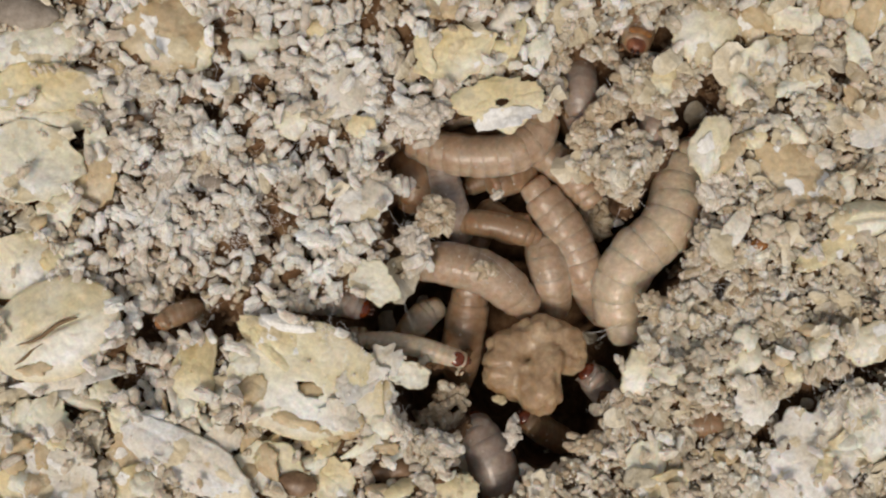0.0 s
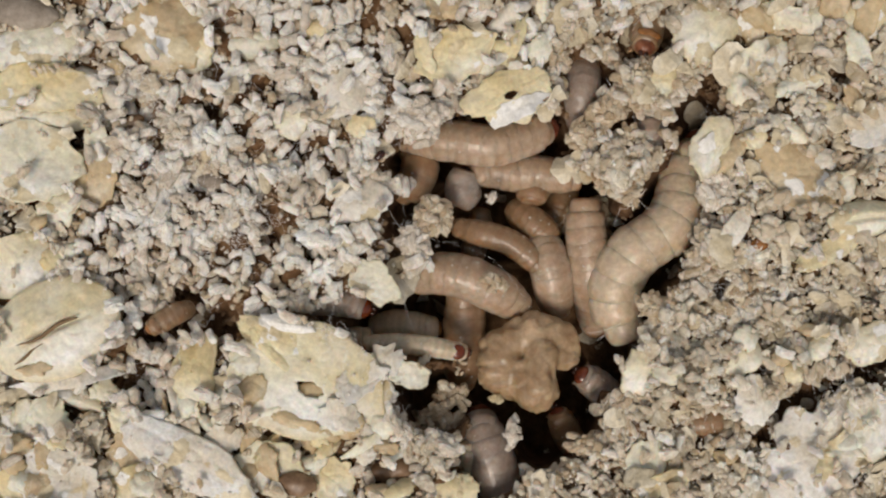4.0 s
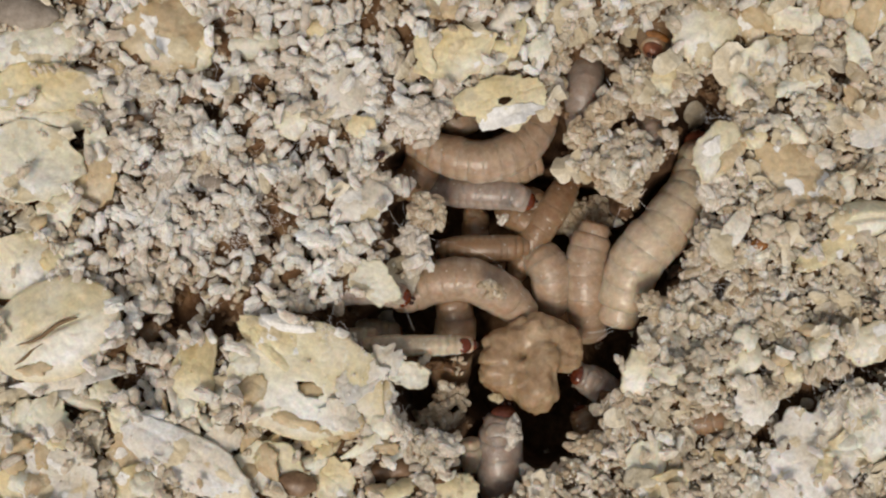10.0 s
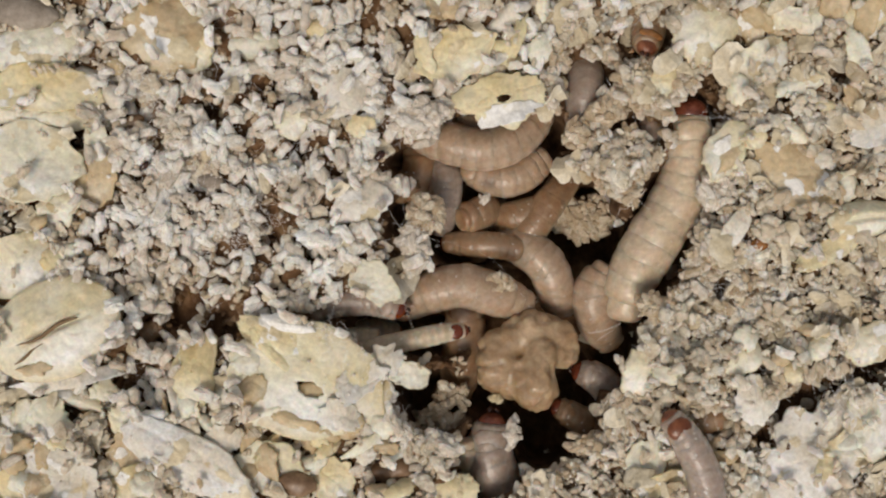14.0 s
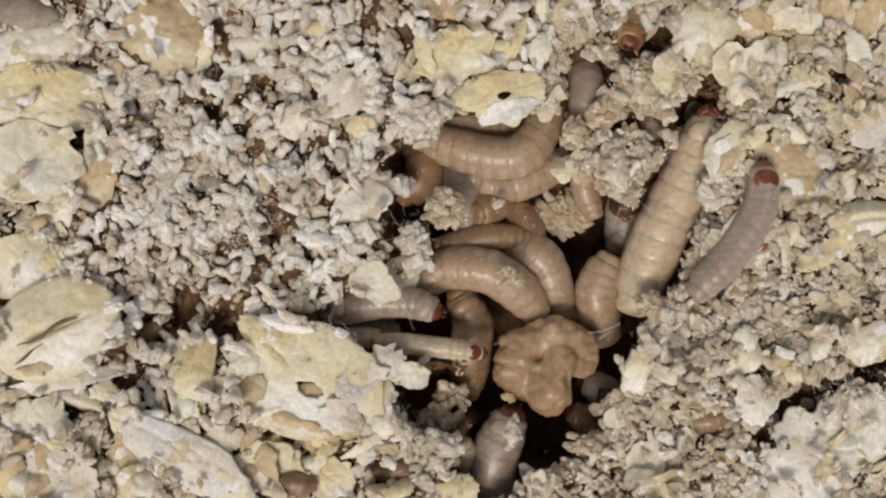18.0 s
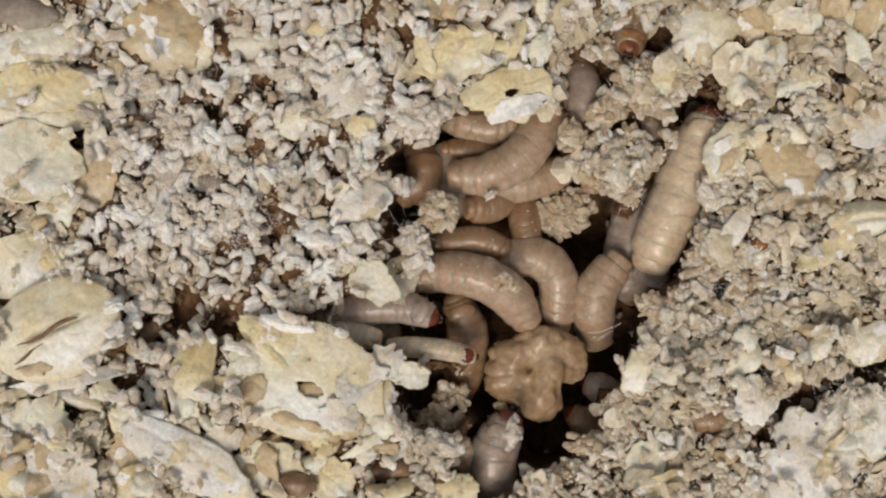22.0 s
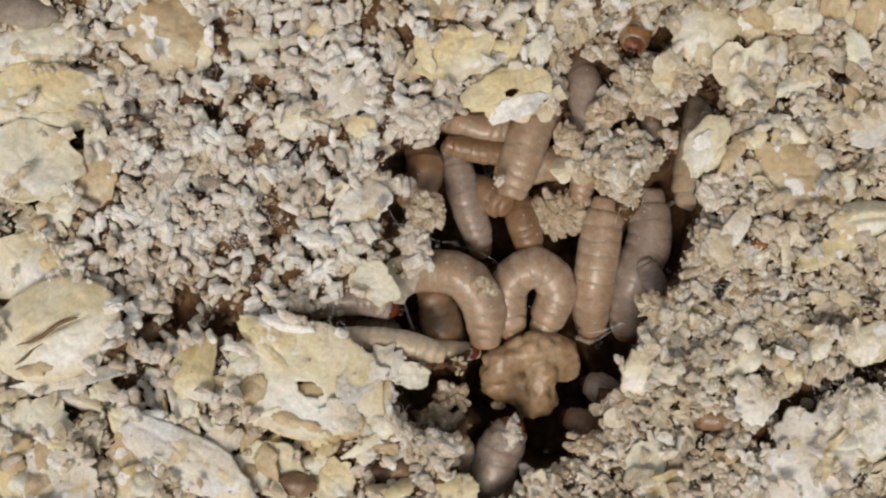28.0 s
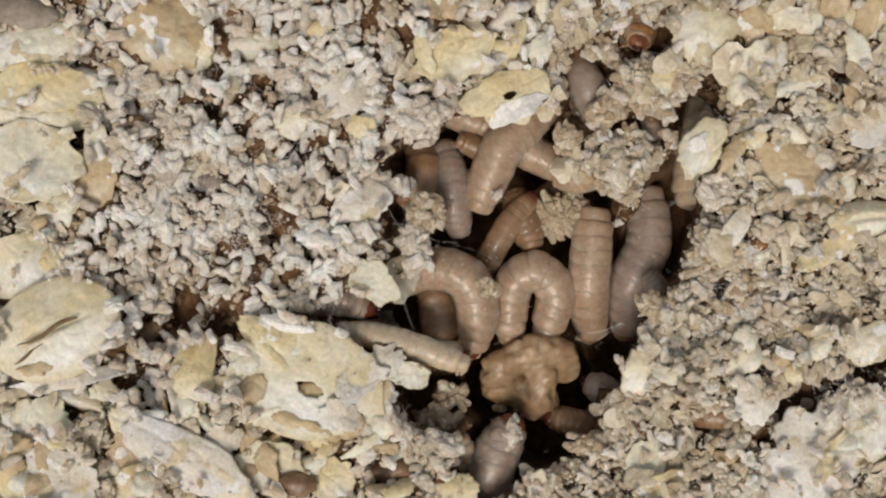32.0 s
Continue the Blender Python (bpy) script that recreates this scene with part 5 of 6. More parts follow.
    go(thin, 1, 822, 640, 785, 632, 735, 614, 660, 600)
    go(thin, 2, 820, 627, 790, 622, 740, 614, 655, 606)
    go(thin, 6, 825, 622, 790, 618, 740, 610, 655, 608)
    go(thin, 9, 832, 612, 795, 612, 740, 612, 655, 610)
    go(thin, 13, 835, 602, 795, 604, 735, 608, 640, 615)
    go(thin, 14, 820, 585, 785, 590, 720, 604, 640, 620)
    go(thin, 17, 848, 614, 815, 612, 755, 610, 670, 608)
    go(thin, 19, 848, 628, 820, 624, 768, 616, 680, 602)
    go(thin, 20, 842, 616, 815, 616, 760, 616, 690, 612)
    go(thin, 21, 835, 640, 800, 624, 760, 612, 690, 608)
    go(thin, 23, 838, 620, 800, 621, 765, 620, 705, 616, z=(-2.2, -2.0, -2.0))
    go(thin, 24, 838, 636, 805, 628, 770, 618, 710, 606, z=(-2.8, -2.6, -2.6))
    go(thin, 28, 842, 622, 815, 622, 790, 620, 730, 616, z=(-5.0, -4.6, -4.6))

    go(late, 0, 480, 640, 530, 622, 590, 606, 640, 596, z=(-4.5, -4.2, -4.0))
    go(late, 21, 500, 630, 550, 612, 610, 600, 665, 600, z=(-4.0, -3.0, -2.2))
    go(late, 23, 530, 600, 590, 592, 640, 592, 690, 612)
    go(late, 24, 560, 588, 620, 588, 690, 602, 752, 642)
    go(late, 25, 560, 580, 620, 585, 690, 608, 748, 645)
    go(late, 28, 580, 600, 640, 602, 710, 608, 778, 626)
    go(late, 29, 580, 610, 640, 612, 700, 600, 770, 575, z=(-1.5, -0.6, -1.6))
    go(late, 30, 590, 586, 650, 590, 720, 604, 792, 642)
    go(late, 31, 600, 590, 660, 596, 730, 608, 815, 640)
    go(late, 32, 600, 586, 660, 594, 730, 612, 820, 645)

    for t, u, v in ((0, 640, 545), (7, 655, 545), (9, 692, 541), (10, 712, 526), (11, 700, 520), (12, 706, 518), (13, 718, 540), (14, 704, 546),
                    (17, 757, 542), (18, 768, 550), (19, 740, 584), (20, 768, 556), (21, 786, 550), (22, 762, 560), (23, 782, 566), (24, 788, 572),
                    (25, 796, 584), (28, 692, 545), (32, 650, 545)):
        go(grey_left, t, u, v, u - 48, v - 16, u - 110, v - 14, u - 185, v + 4)

    go(leaning, 0, 1068, 560, 1042, 500, 1005, 415, 945, 330)
    go(leaning, 1, 1052, 605, 1030, 525, 1042, 440, 1062, 365)
    go(leaning, 2, 1055, 575, 1032, 490, 1020, 420, 1012, 345)
    go(leaning, 3, 1055, 575, 1050, 500, 1040, 430, 1042, 358)
    go(leaning, 6, 1048, 585, 1036, 500, 1030, 430, 1014, 366)
    go(leaning, 7, 1046, 590, 1032, 500, 1030, 430, 1026, 345)
    go(leaning, 8, 1046, 580, 1036, 545, 1030, 480, 1036, 408)
    go(leaning, 9, 1060, 600, 1040, 545, 1015, 485, 1022, 418)
    go(leaning, 10, 1044, 590, 1038, 535, 1036, 470, 1052, 408)
    go(leaning, 11, 1048, 592, 1032, 535, 1045, 480, 1078, 436)
    go(leaning, 12, 1060, 596, 1040, 540, 1055, 480, 1084, 418)
    go(leaning, 13, 1068, 606, 1042, 555, 1050, 512, 1080, 486)
    go(leaning, 14, 1074, 600, 1056, 560, 1050, 520, 1070, 484)
    go(leaning, 17, 1070, 590, 1058, 550, 1056, 510, 1076, 468)
    go(leaning, 20, 1066, 596, 1058, 555, 1060, 510, 1090, 462)
    go(leaning, 21, 1056, 600, 1052, 560, 1060, 512, 1096, 468)
    go(leaning, 23, 1052, 600, 1050, 555, 1055, 512, 1086, 462)
    go(leaning, 24, 1042, 600, 1042, 555, 1046, 515, 1066, 462)
    go(leaning, 25, 1052, 594, 1046, 520, 1056, 450, 1062, 382)
    go(leaning, 28, 1044, 584, 1050, 510, 1062, 430, 1074, 362)
    go(leaning, 29, 1048, 588, 1050, 510, 1056, 440, 1068, 362)
    go(leaning, 31, 1046, 590, 1045, 520, 1050, 450, 1058, 380)
    go(leaning, 32, 1046, 590, 1042, 518, 1046, 450, 1054, 380)

    go(behind, 0, 1090, 300, 1110, 260, 1120, 210, 1120, 170, z=(-6.0, -6.0, -6.0))
    go(behind, 18, 1100, 440, 1110, 380, 1120, 320, 1125, 260, z=(-6.6, -6.0, -6.0))
    go(behind, 20, 1100, 500, 1108, 440, 1120, 370, 1130, 310, z=(-6.2, -5.6, -5.6))
    go(behind, 22, 1120, 520, 1108, 460, 1122, 390, 1130, 330, z=(-6.0, -5.2, -5.2))
    go(behind, 24, 1124, 525, 1110, 465, 1132, 390, 1140, 330, z=(-5.6, -4.8, -4.8))
    go(behind, 25, 1108, 580, 1118, 495, 1140, 430, 1152, 355)
    go(behind, 28, 1108, 585, 1118, 500, 1148, 430, 1148, 350)
    go(behind, 32, 1108, 585, 1118, 500, 1148, 430, 1146, 345)
    go(stub, 0, 1200, 500, 1205, 490, 1210, 480, z=(-4.5, -4.2, -4.0))
    go(stub, 21, 1195, 500, 1190, 490, 1186, 482, z=(-4.5, -4.2, -4.0))
    go(stub, 22, 1172, 496, 1155, 486, 1132, 476)
    go(stub, 25, 1182, 500, 1160, 486, 1130, 476)
    go(stub, 28, 1172, 524, 1160, 500, 1142, 466)
    go(stub, 30, 1174, 520, 1162, 495, 1152, 456)
    go(stub, 32, 1182, 536, 1168, 515, 1150, 490)

    go(second, 0, 900, 268, 955, 270, 1002, 300, 1045, 352)
    go(second, 1, 880, 290, 930, 290, 985, 300, 1038, 345)
    go(second, 2, 870, 300, 915, 284, 975, 282, 1046, 335)
    go(second, 3, 860, 315, 905, 306, 965, 300, 1038, 322)
    go(second, 6, 800, 275, 850, 300, 910, 312, 975, 305)
    go(second, 9, 800, 285, 850, 300, 900, 300, 950, 290)
    go(second, 13, 820, 295, 865, 312, 905, 312, 948, 288)
    go(second, 17, 830, 300, 880, 325, 940, 315, 1000, 275)
    go(second, 19, 825, 300, 880, 330, 940, 318, 1000, 288)
    go(second, 22, 815, 305, 880, 328, 950, 320, 1012, 292)
    go(second, 25, 860, 310, 905, 325, 950, 310, 1006, 285)
    go(second, 28, 890, 310, 925, 300, 960, 290, 1002, 290)
    go(second, 32, 880, 270, 915, 262, 960, 280, 1000, 300)

    go(curler, 0, 775, 275, 785, 320, 800, 370, 815, 415)
    go(curler, 1, 780, 280, 795, 325, 820, 365, 840, 390)
    go(curler, 3, 775, 285, 790, 310, 820, 340, 860, 352)
    go(curler, 6, 905, 375, 870, 362, 820, 342, 760, 325)
    go(curler, 7, 962, 335, 910, 340, 840, 346, 758, 346)
    go(curler, 8, 985, 336, 930, 342, 850, 346, 766, 344)
    go(curler, 9, 966, 358, 915, 350, 850, 345, 764, 340)
    go(curler, 10, 932, 356, 895, 344, 840, 340, 764, 334)
    go(curler, 11, 906, 338, 872, 346, 830, 346, 764, 338)
    go(curler, 12, 792, 306, 812, 322, 828, 350, 805, 388, z=(-1.6, -2.8, -4.4))
    go(curler, 13, 790, 280, 818, 300, 826, 340, 810, 385, z=(-4.2, -3.2, -4.0))
    go(curler, 14, 776, 285, 788, 320, 786, 360, 778, 400, z=(-4.2, -3.2, -4.0))
    go(curler, 17, 790, 290, 815, 325, 832, 365, 845, 410, z=(-4.2, -3.4, -4.0))
    go(curler, 20, 785, 270, 800, 305, 800, 345, 785, 380, z=(-4.2, -3.6, -4.0))
    go(curler, 25, 785, 265, 800, 300, 810, 340, 820, 380, z=(-4.2, -3.6, -4.0))
    go(curler, 28, 800, 255, 812, 310, 830, 370, 850, 425, z=(-4.2, -3.4, -4.0))
    go(curler, 32, 788, 260, 798, 310, 804, 360, 812, 405, z=(-4.2, -2.8, -3.6))

    go(side_ball, 0, 700, 285, 718, 300, 735, 330, 730, 360, z=(-4.6, -3.4, -4.0))
    go(side_ball, 6, 742, 265, 752, 290, 735, 315, 705, 330)
    go(side_ball, 13, 735, 262, 745, 290, 735, 320, 705, 335, z=(-4.8, -3.8, -3.8))
    go(side_ball, 19, 735, 265, 752, 295, 742, 325, 715, 342)
    go(side_ball, 32, 738, 262, 752, 295, 742, 328, 715, 345)

    go(tan_mid, 0, 800, 395, 850, 395, 900, 405, 945, 420)
    go(tan_mid, 1, 815, 405, 860, 420, 915, 426, 988, 452)
    go(tan_mid, 2, 810, 405, 860, 410, 915, 418, 985, 455)
    go(tan_mid, 3, 805, 400, 850, 412, 905, 430, 962, 475)
    go(tan_mid, 6, 810, 408, 855, 415, 905, 428, 974, 475)
    go(tan_mid, 7, 795, 420, 845, 418, 900, 424, 964, 452)
    go(tan_mid, 8, 795, 420, 845, 418, 900, 422, 980, 452)
    go(tan_mid, 9, 780, 445, 830, 440, 880, 440, 955, 430)
    go(tan_mid, 10, 780, 442, 830, 440, 870, 440, 926, 438)
    go(tan_mid, 12, 780, 455, 830, 460, 870, 460, 922, 462)
    go(tan_mid, 13, 790, 445, 840, 445, 880, 446, 930, 456)
    go(tan_mid, 14, 790, 430, 840, 432, 890, 436, 940, 446)
    go(tan_mid, 17, 770, 425, 830, 432, 880, 445, 928, 475)
    go(tan_mid, 18, 770, 440, 820, 430, 870, 420, 930, 422)
    go(tan_mid, 19, 770, 455, 815, 438, 860, 424, 915, 432)
    go(tan_mid, 20, 770, 430, 820, 430, 860, 434, 910, 445)
    go(tan_mid, 21, 750, 440, 790, 446, 840, 452, 890, 464)
    go(tan_mid, 22, 760, 435, 800, 428, 850, 425, 900, 445)
    go(tan_mid, 23, 750, 415, 790, 420, 825, 432, 870, 456)
    go(tan_mid, 24, 750, 425, 790, 430, 820, 442, 862, 468)
    go(tan_mid, 25, 720, 420, 760, 425, 785, 440, 815, 460)
    go(tan_mid, 28, 660, 415, 700, 418, 725, 424, 750, 432, z=(-5.0, -5.0, -5.0))

    go(riser, 0, 860, 380, 850, 410, 840, 440, 830, 470, z=(-6.2, -6.2, -6.4))
    go(riser, 28, 820, 360, 832, 390, 845, 420, 852, 445, z=(-5.0, -4.6, -5.0))
    go(riser, 30, 830, 370, 845, 400, 860, 430, 866, 465, z=(-4.6, -4.2, -4.6))
    go(riser, 31, 835, 392, 870, 405, 888, 435, 868, 475, z=(-4.2, -3.8, -4.2))
    go(riser, 32, 938, 352, 905, 390, 878, 435, 848, 490)

    go(bulb, 0, 860, 370, 880, 390, 905, 405, 930, 400)
    go(bulb, 6, 930, 370, 950, 385, 970, 400, 985, 425)
    go(bulb, 12, 880, 372, 900, 382, 925, 388, 950, 385)
    go(bulb, 14, 880, 385, 905, 385, 930, 380, 955, 370)
    go(bulb, 17, 880, 370, 905, 395, 935, 425, 960, 455)
    go(bulb, 19, 935, 350, 932, 375, 930, 395, 932, 415)
    go(bulb, 25, 920, 350, 924, 385, 930, 410, 936, 440)
    go(bulb, 32, 910, 345, 922, 375, 930, 400, 940, 430)

    go(archer, 0, 958, 420, 965, 450, 975, 490, 980, 545)
    go(archer, 6, 945, 420, 965, 450, 978, 490, 985, 540)
    go(archer, 9, 930, 480, 955, 470, 975, 490, 980, 540)
    go(archer, 12, 985, 405, 982, 440, 974, 480, 970, 540)
    go(archer, 13, 955, 420, 970, 450, 985, 490, 994, 545)
    go(archer, 14, 895, 425, 930, 440, 970, 475, 992, 545)
    go(archer, 17, 905, 395, 935, 420, 965, 460, 992, 530)
    go(archer, 18, 890, 440, 930, 445, 965, 468, 992, 545)
    go(archer, 19, 900, 435, 940, 445, 972, 475, 986, 545)
    go(archer, 20, 895, 470, 925, 440, 965, 436, 990, 480, 990, 560)
    go(archer, 21, 885, 490, 905, 462, 950, 452, 986, 486, 985, 575)
    go(archer, 22, 875, 490, 900, 465, 945, 455, 986, 490, 985, 575)
    go(archer, 23, 865, 490, 895, 470, 942, 464, 980, 505, 972, 585)
    go(archer, 24, 865, 490, 895, 475, 942, 472, 976, 520, 962, 600)
    go(archer, 25, 860, 480, 890, 470, 936, 470, 976, 510, 972, 600)
    go(archer, 28, 905, 585, 902, 505, 948, 474, 986, 512, 962, 580, z=(-4.2, -3.0, -4.0))
    go(archer, 32, 902, 595, 908, 508, 948, 480, 984, 518, 966, 590, z=(-4.2, -3.0, -4.0))

    go(bottom, 0, 838, 750, 852, 785, 872, 825, 892, 880, z=(-4.0, -2.8, -3.0))
    go(bottom, 3, 836, 735, 848, 780, 868, 825, 892, 885, z=(-4.0, -2.8, -3.0))
    go(bottom, 6, 882, 745, 888, 790, 888, 830, 892, 885, z=(-3.6, -2.8, -3.0))
    go(bottom, 9, 896, 738, 888, 785, 886, 830, 892, 885)
    go(bottom, 13, 868, 750, 866, 795, 874, 835, 894, 885)
    go(bottom, 14, 870, 752, 866, 795, 874, 835, 894, 885)
    go(bottom, 17, 912, 728, 893, 780, 876, 825, 872, 880)
    go(bottom, 18, 905, 738, 886, 780, 872, 825, 878, 880)
    go(bottom, 20, 900, 750, 876, 790, 868, 825, 880, 880)
    go(bottom, 22, 900, 748, 878, 790, 872, 830, 884, 880)
    go(bottom, 23, 912, 728, 892, 785, 878, 830, 878, 885)
    go(bottom, 24, 915, 715, 890, 770, 876, 825, 884, 885)
    go(bottom, 25, 922, 735, 898, 785, 884, 830, 884, 885)
    go(bottom, 28, 905, 760, 884, 800, 872, 840, 874, 885)
    go(bottom, 32, 905, 755, 880, 800, 868, 840, 878, 885)
    go(bottom_ball, 0, 822, 838, 818, 815, 815, 792, z=(-3.4, -3.0, -2.8))
    go(bottom_ball, 9, 836, 830, 836, 805, 834, 785)
    go(bottom_ball, 17, 824, 825, 822, 805, 820, 785)
    go(bottom_ball, 32, 818, 825, 817, 800, 815, 778)

    # the one that crosses the open meal and leaves at the far side
    go(roamer, 0, 1262, 990, 1262, 1060, 1258, 1130, 1255, 1220)
    go(roamer, 11, 1262, 950, 1262, 1020, 1258, 1090, 1255, 1180)
    go(roamer, 12, 1255, 858, 1252, 930, 1252, 1000, 1252, 1080)
    go(roamer, 13, 1240, 768, 1240, 840, 1242, 910, 1246, 1000)
    go(roamer, 14, 1188, 742, 1222, 790, 1248, 850, 1262, 950)
    go(roamer, 15.2, 1180, 590, 1200, 660, 1232, 740, 1252, 830)
    go(roamer, 16.5, 1272, 448, 1240, 500, 1222, 590, 1236, 720)
    go(roamer, 17, 1334, 440, 1282, 480, 1228, 562, 1252, 668)
    go(roamer, 17.5, 1372, 355, 1332, 410, 1275, 485, 1225, 580)
    go(roamer, 18, 1352, 300, 1345, 370, 1300, 445, 1236, 515)
    go(roamer, 18.5, 1366, 268, 1355, 330, 1320, 410, 1255, 505)
    go(roamer, 19, 1438, 200, 1408, 285, 1362, 365, 1318, 445)
    go(roamer, 19.5, 1414, 85, 1430, 160, 1424, 240, 1392, 330)
    go(roamer, 20, 1442, 8, 1434, 85, 1428, 165, 1418, 248)
    go(roamer, 20.5, 1440, -90, 1438, -10, 1436, 70, 1432, 148)
    go(roamer, 21, 1430, -180, 1428, -100, 1426, -30, 1424, 10)
    go(roamer, 22, 1440, -330, 1436, -250, 1432, -170, 1430, -80)
    go(roamer, 32, 1460, -560, 1450, -480, 1440, -400, 1436, -300)

    for t, u, v in ((0, 1126, 80), (1, 1127, 80), (6, 1151, 85), (9, 1154, 86), (11, 1156, 88), (14, 1144, 84), (15.5, 1130, 80), (17, 1112, 74), (19, 1120, 74),
                    (20, 1124, 75), (22, 1114, 84), (24, 1119, 80), (28, 1122, 78), (30, 1126, 75), (32, 1130, 74)):
        go(digger, t, u, v, u + 2, v - 18, u + 6, v - 44, u + 10, v - 80, z=(-0.2, -1.8, -4.0))
    go(buried_grey, 0, 1166, 200, 1158, 225, 1152, 250, z=(-1.6, -0.9, -1.6))
    go(buried_grey, 6, 1140, 215, 1146, 235, 1150, 256, z=(-1.8, -1.0, -1.8))
    go(buried_grey, 14, 1146, 205, 1146, 230, 1146, 254)
    go(buried_grey, 32, 1152, 190, 1150, 225, 1148, 256)
    go(shaft, 0, 1020, 110, 1024, 145, 1026, 180, 1026, 215)
    go(shaft, 9, 1040, 100, 1034, 140, 1030, 175, 1026, 215)
    go(shaft, 19, 1020, 110, 1036, 145, 1040, 190, 1030, 230)
    go(shaft, 23, 1000, 110, 1028, 150, 1036, 195, 1034, 235)
    go(shaft, 28, 1010, 100, 1030, 145, 1042, 195, 1040, 262)
    go(shaft, 30, 1008, 105, 1034, 150, 1048, 200, 1046, 258)
    go(shaft, 32, 1006, 105, 1028, 135, 1044, 165, 1056, 215)
    go(buried_tan, 0, 1180, 752, 1225, 752, 1270, 750, 1318, 758)
    go(buried_tan, 14, 1190, 740, 1235, 745, 1280, 740, 1320, 752)
    go(buried_tan, 32, 1215, 738, 1255, 735, 1300, 742, 1345, 760)
    go(deep_grey, 0, 1040, 660, 1060, 680, 1078, 705, 1085, 740)
    go(deep_grey, 9, 1026, 668, 1052, 680, 1075, 700, 1088, 735)
    go(deep_grey, 13, 1024, 655, 1056, 668, 1078, 695, 1088, 735, z=(-4.6, -4.8, -6.0))
    go(deep_grey, 17, 1040, 680, 1066, 690, 1084, 712, 1090, 740, z=(-5.6, -5.4, -6.0))
    go(deep_grey, 32, 1045, 680, 1066, 690, 1084, 712, 1090, 740, z=(-6.0, -5.6, -6.0))
    go(deep_brown, 0, 930, 740, 960, 760, 985, 775, 1005, 785, z=(-5.4, -6.4, -7.0))
    go(deep_brown, 8, 1046, 728, 1042, 750, 1034, 772, 1030, 795, z=(-4.8, -4.8, -5.0))
    go(deep_brown, 12, 1010, 735, 1030, 748, 1052, 762, 1070, 785)
    go(deep_brown, 14, 988, 722, 1018, 738, 1045, 756, 1068, 780)
    go(deep_brown, 17, 1014, 728, 1035, 742, 1055, 762, 1070, 790)
    go(deep_brown, 29, 1004, 740, 1030, 750, 1052, 766, 1068, 790, z=(-5.4, -5.0, -5.6))
    go(deep_brown, 32, 974, 740, 1005, 745, 1040, 760, 1064, 785)
    go(early, 0, 775, 545, 755, 556, 735, 575, 715, 600, z=(-4.4, -4.0, -4.8))
    go(early, 1, 802, 525, 770, 538, 740, 555, 715, 578)
    go(early, 2, 838, 556, 795, 545, 745, 550, 705, 572)
    go(early, 3, 812, 570, 775, 566, 740, 560, 705, 566, z=(-3.6, -3.6, -4.4))
    go(early, 6, 700, 590, 670, 590, 640, 590, 600, 590, z=(-6.0, -5.6, -5.6))
    go(tucked, 0, 840, 195, 800, 200, 760, 205, 720, 210, z=(-4.6, -4.6, -4.6))
    go(tucked, 17, 760, 205, 800, 215, 850, 222, 900, 225, z=(-4.6, -4.0, -4.0))
    go(tucked, 22, 775, 195, 815, 215, 860, 228, 920, 222)
    go(tucked, 25, 770, 190, 810, 210, 855, 225, 920, 220)
    go(tucked, 29, 765, 195, 805, 212, 850, 230, 905, 235)
    go(tucked, 32, 765, 180, 800, 195, 840, 215, 885, 225)
    go(finger, 0, 900, 300, 870, 310, 850, 320, 830, 330, z=(-5.4, -5.4, -5.4))
    go(finger, 21, 890, 280, 860, 272, 830, 268, 790, 262, z=(-4.4, -4.0, -4.0))
    go(finger, 23, 900, 275, 870, 270, 840, 266, 795, 268)
    go(finger, 25, 915, 270, 880, 270, 850, 264, 805, 256)
    go(finger, 28, 925, 275, 890, 272, 850, 268, 795, 256)
    go(finger, 30, 915, 270, 885, 270, 850, 270, 800, 292)
    go(finger, 32, 900, 285, 870, 275, 845, 262, 818, 250)
    go(knob, 0, 940, 310, 915, 312, 895, 318, 875, 325)
    go(knob, 9, 960, 345, 985, 350, 1005, 360, 1025, 370, z=(-5.0, -4.6, -4.6))
    go(knob, 12, 860, 375, 845, 380, 835, 385, 820, 390)
    go(knob, 19, 900, 350, 880, 360, 865, 368, 848, 374)
    go(knob, 23, 900, 345, 880, 358, 860, 366, 830, 366)
    go(knob, 28, 840, 330, 855, 340, 870, 350, 890, 362)
    go(knob, 30, 890, 372, 875, 360, 858, 350, 830, 342)
    go(knob, 32, 880, 300, 865, 310, 850, 320, 836, 330)
    go(scout, 0, 285, 572, 305, 560, 325, 552, 350, 545)
    go(scout, 6, 240, 596, 262, 582, 282, 570, 305, 560)
    go(scout, 8, 232, 610, 245, 600, 258, 592, 280, 580, z=(-2.8, -2.6, -2.6))
    go(crosser, 0, 1000, 330, 985, 360, 970, 390, 955, 420, z=(-7.0, -7.0, -7.0))
    go(crosser, 8, 1010, 350, 995, 375, 985, 400, 970, 430, z=(-6.0, -5.0, -5.4))
    go(crosser, 9, 1010, 355, 985, 400, 950, 432, 905, 462, z=(-5.4, -4.0, -4.8))
    go(crosser, 10, 1010, 315, 985, 360, 952, 410, 912, 482)
    go(crosser, 11, 1012, 305, 990, 350, 965, 400, 915, 466)
    go(crosser, 12, 1026, 300, 985, 345, 958, 395, 926, 462)
    go(crosser, 13, 1026, 300, 985, 345, 958, 395, 926, 462)
    go(crosser, 14, 1015, 305, 975, 355, 945, 400, 900, 446)
    go(crosser, 17, 1000, 330, 975, 350, 950, 370, 925, 395, z=(-6.6, -6.4, -6.4))
    go(upright, 0, 1100, 220, 1090, 240, 1080, 260, 1070, 280, z=(-5.0, -4.6, -4.6))
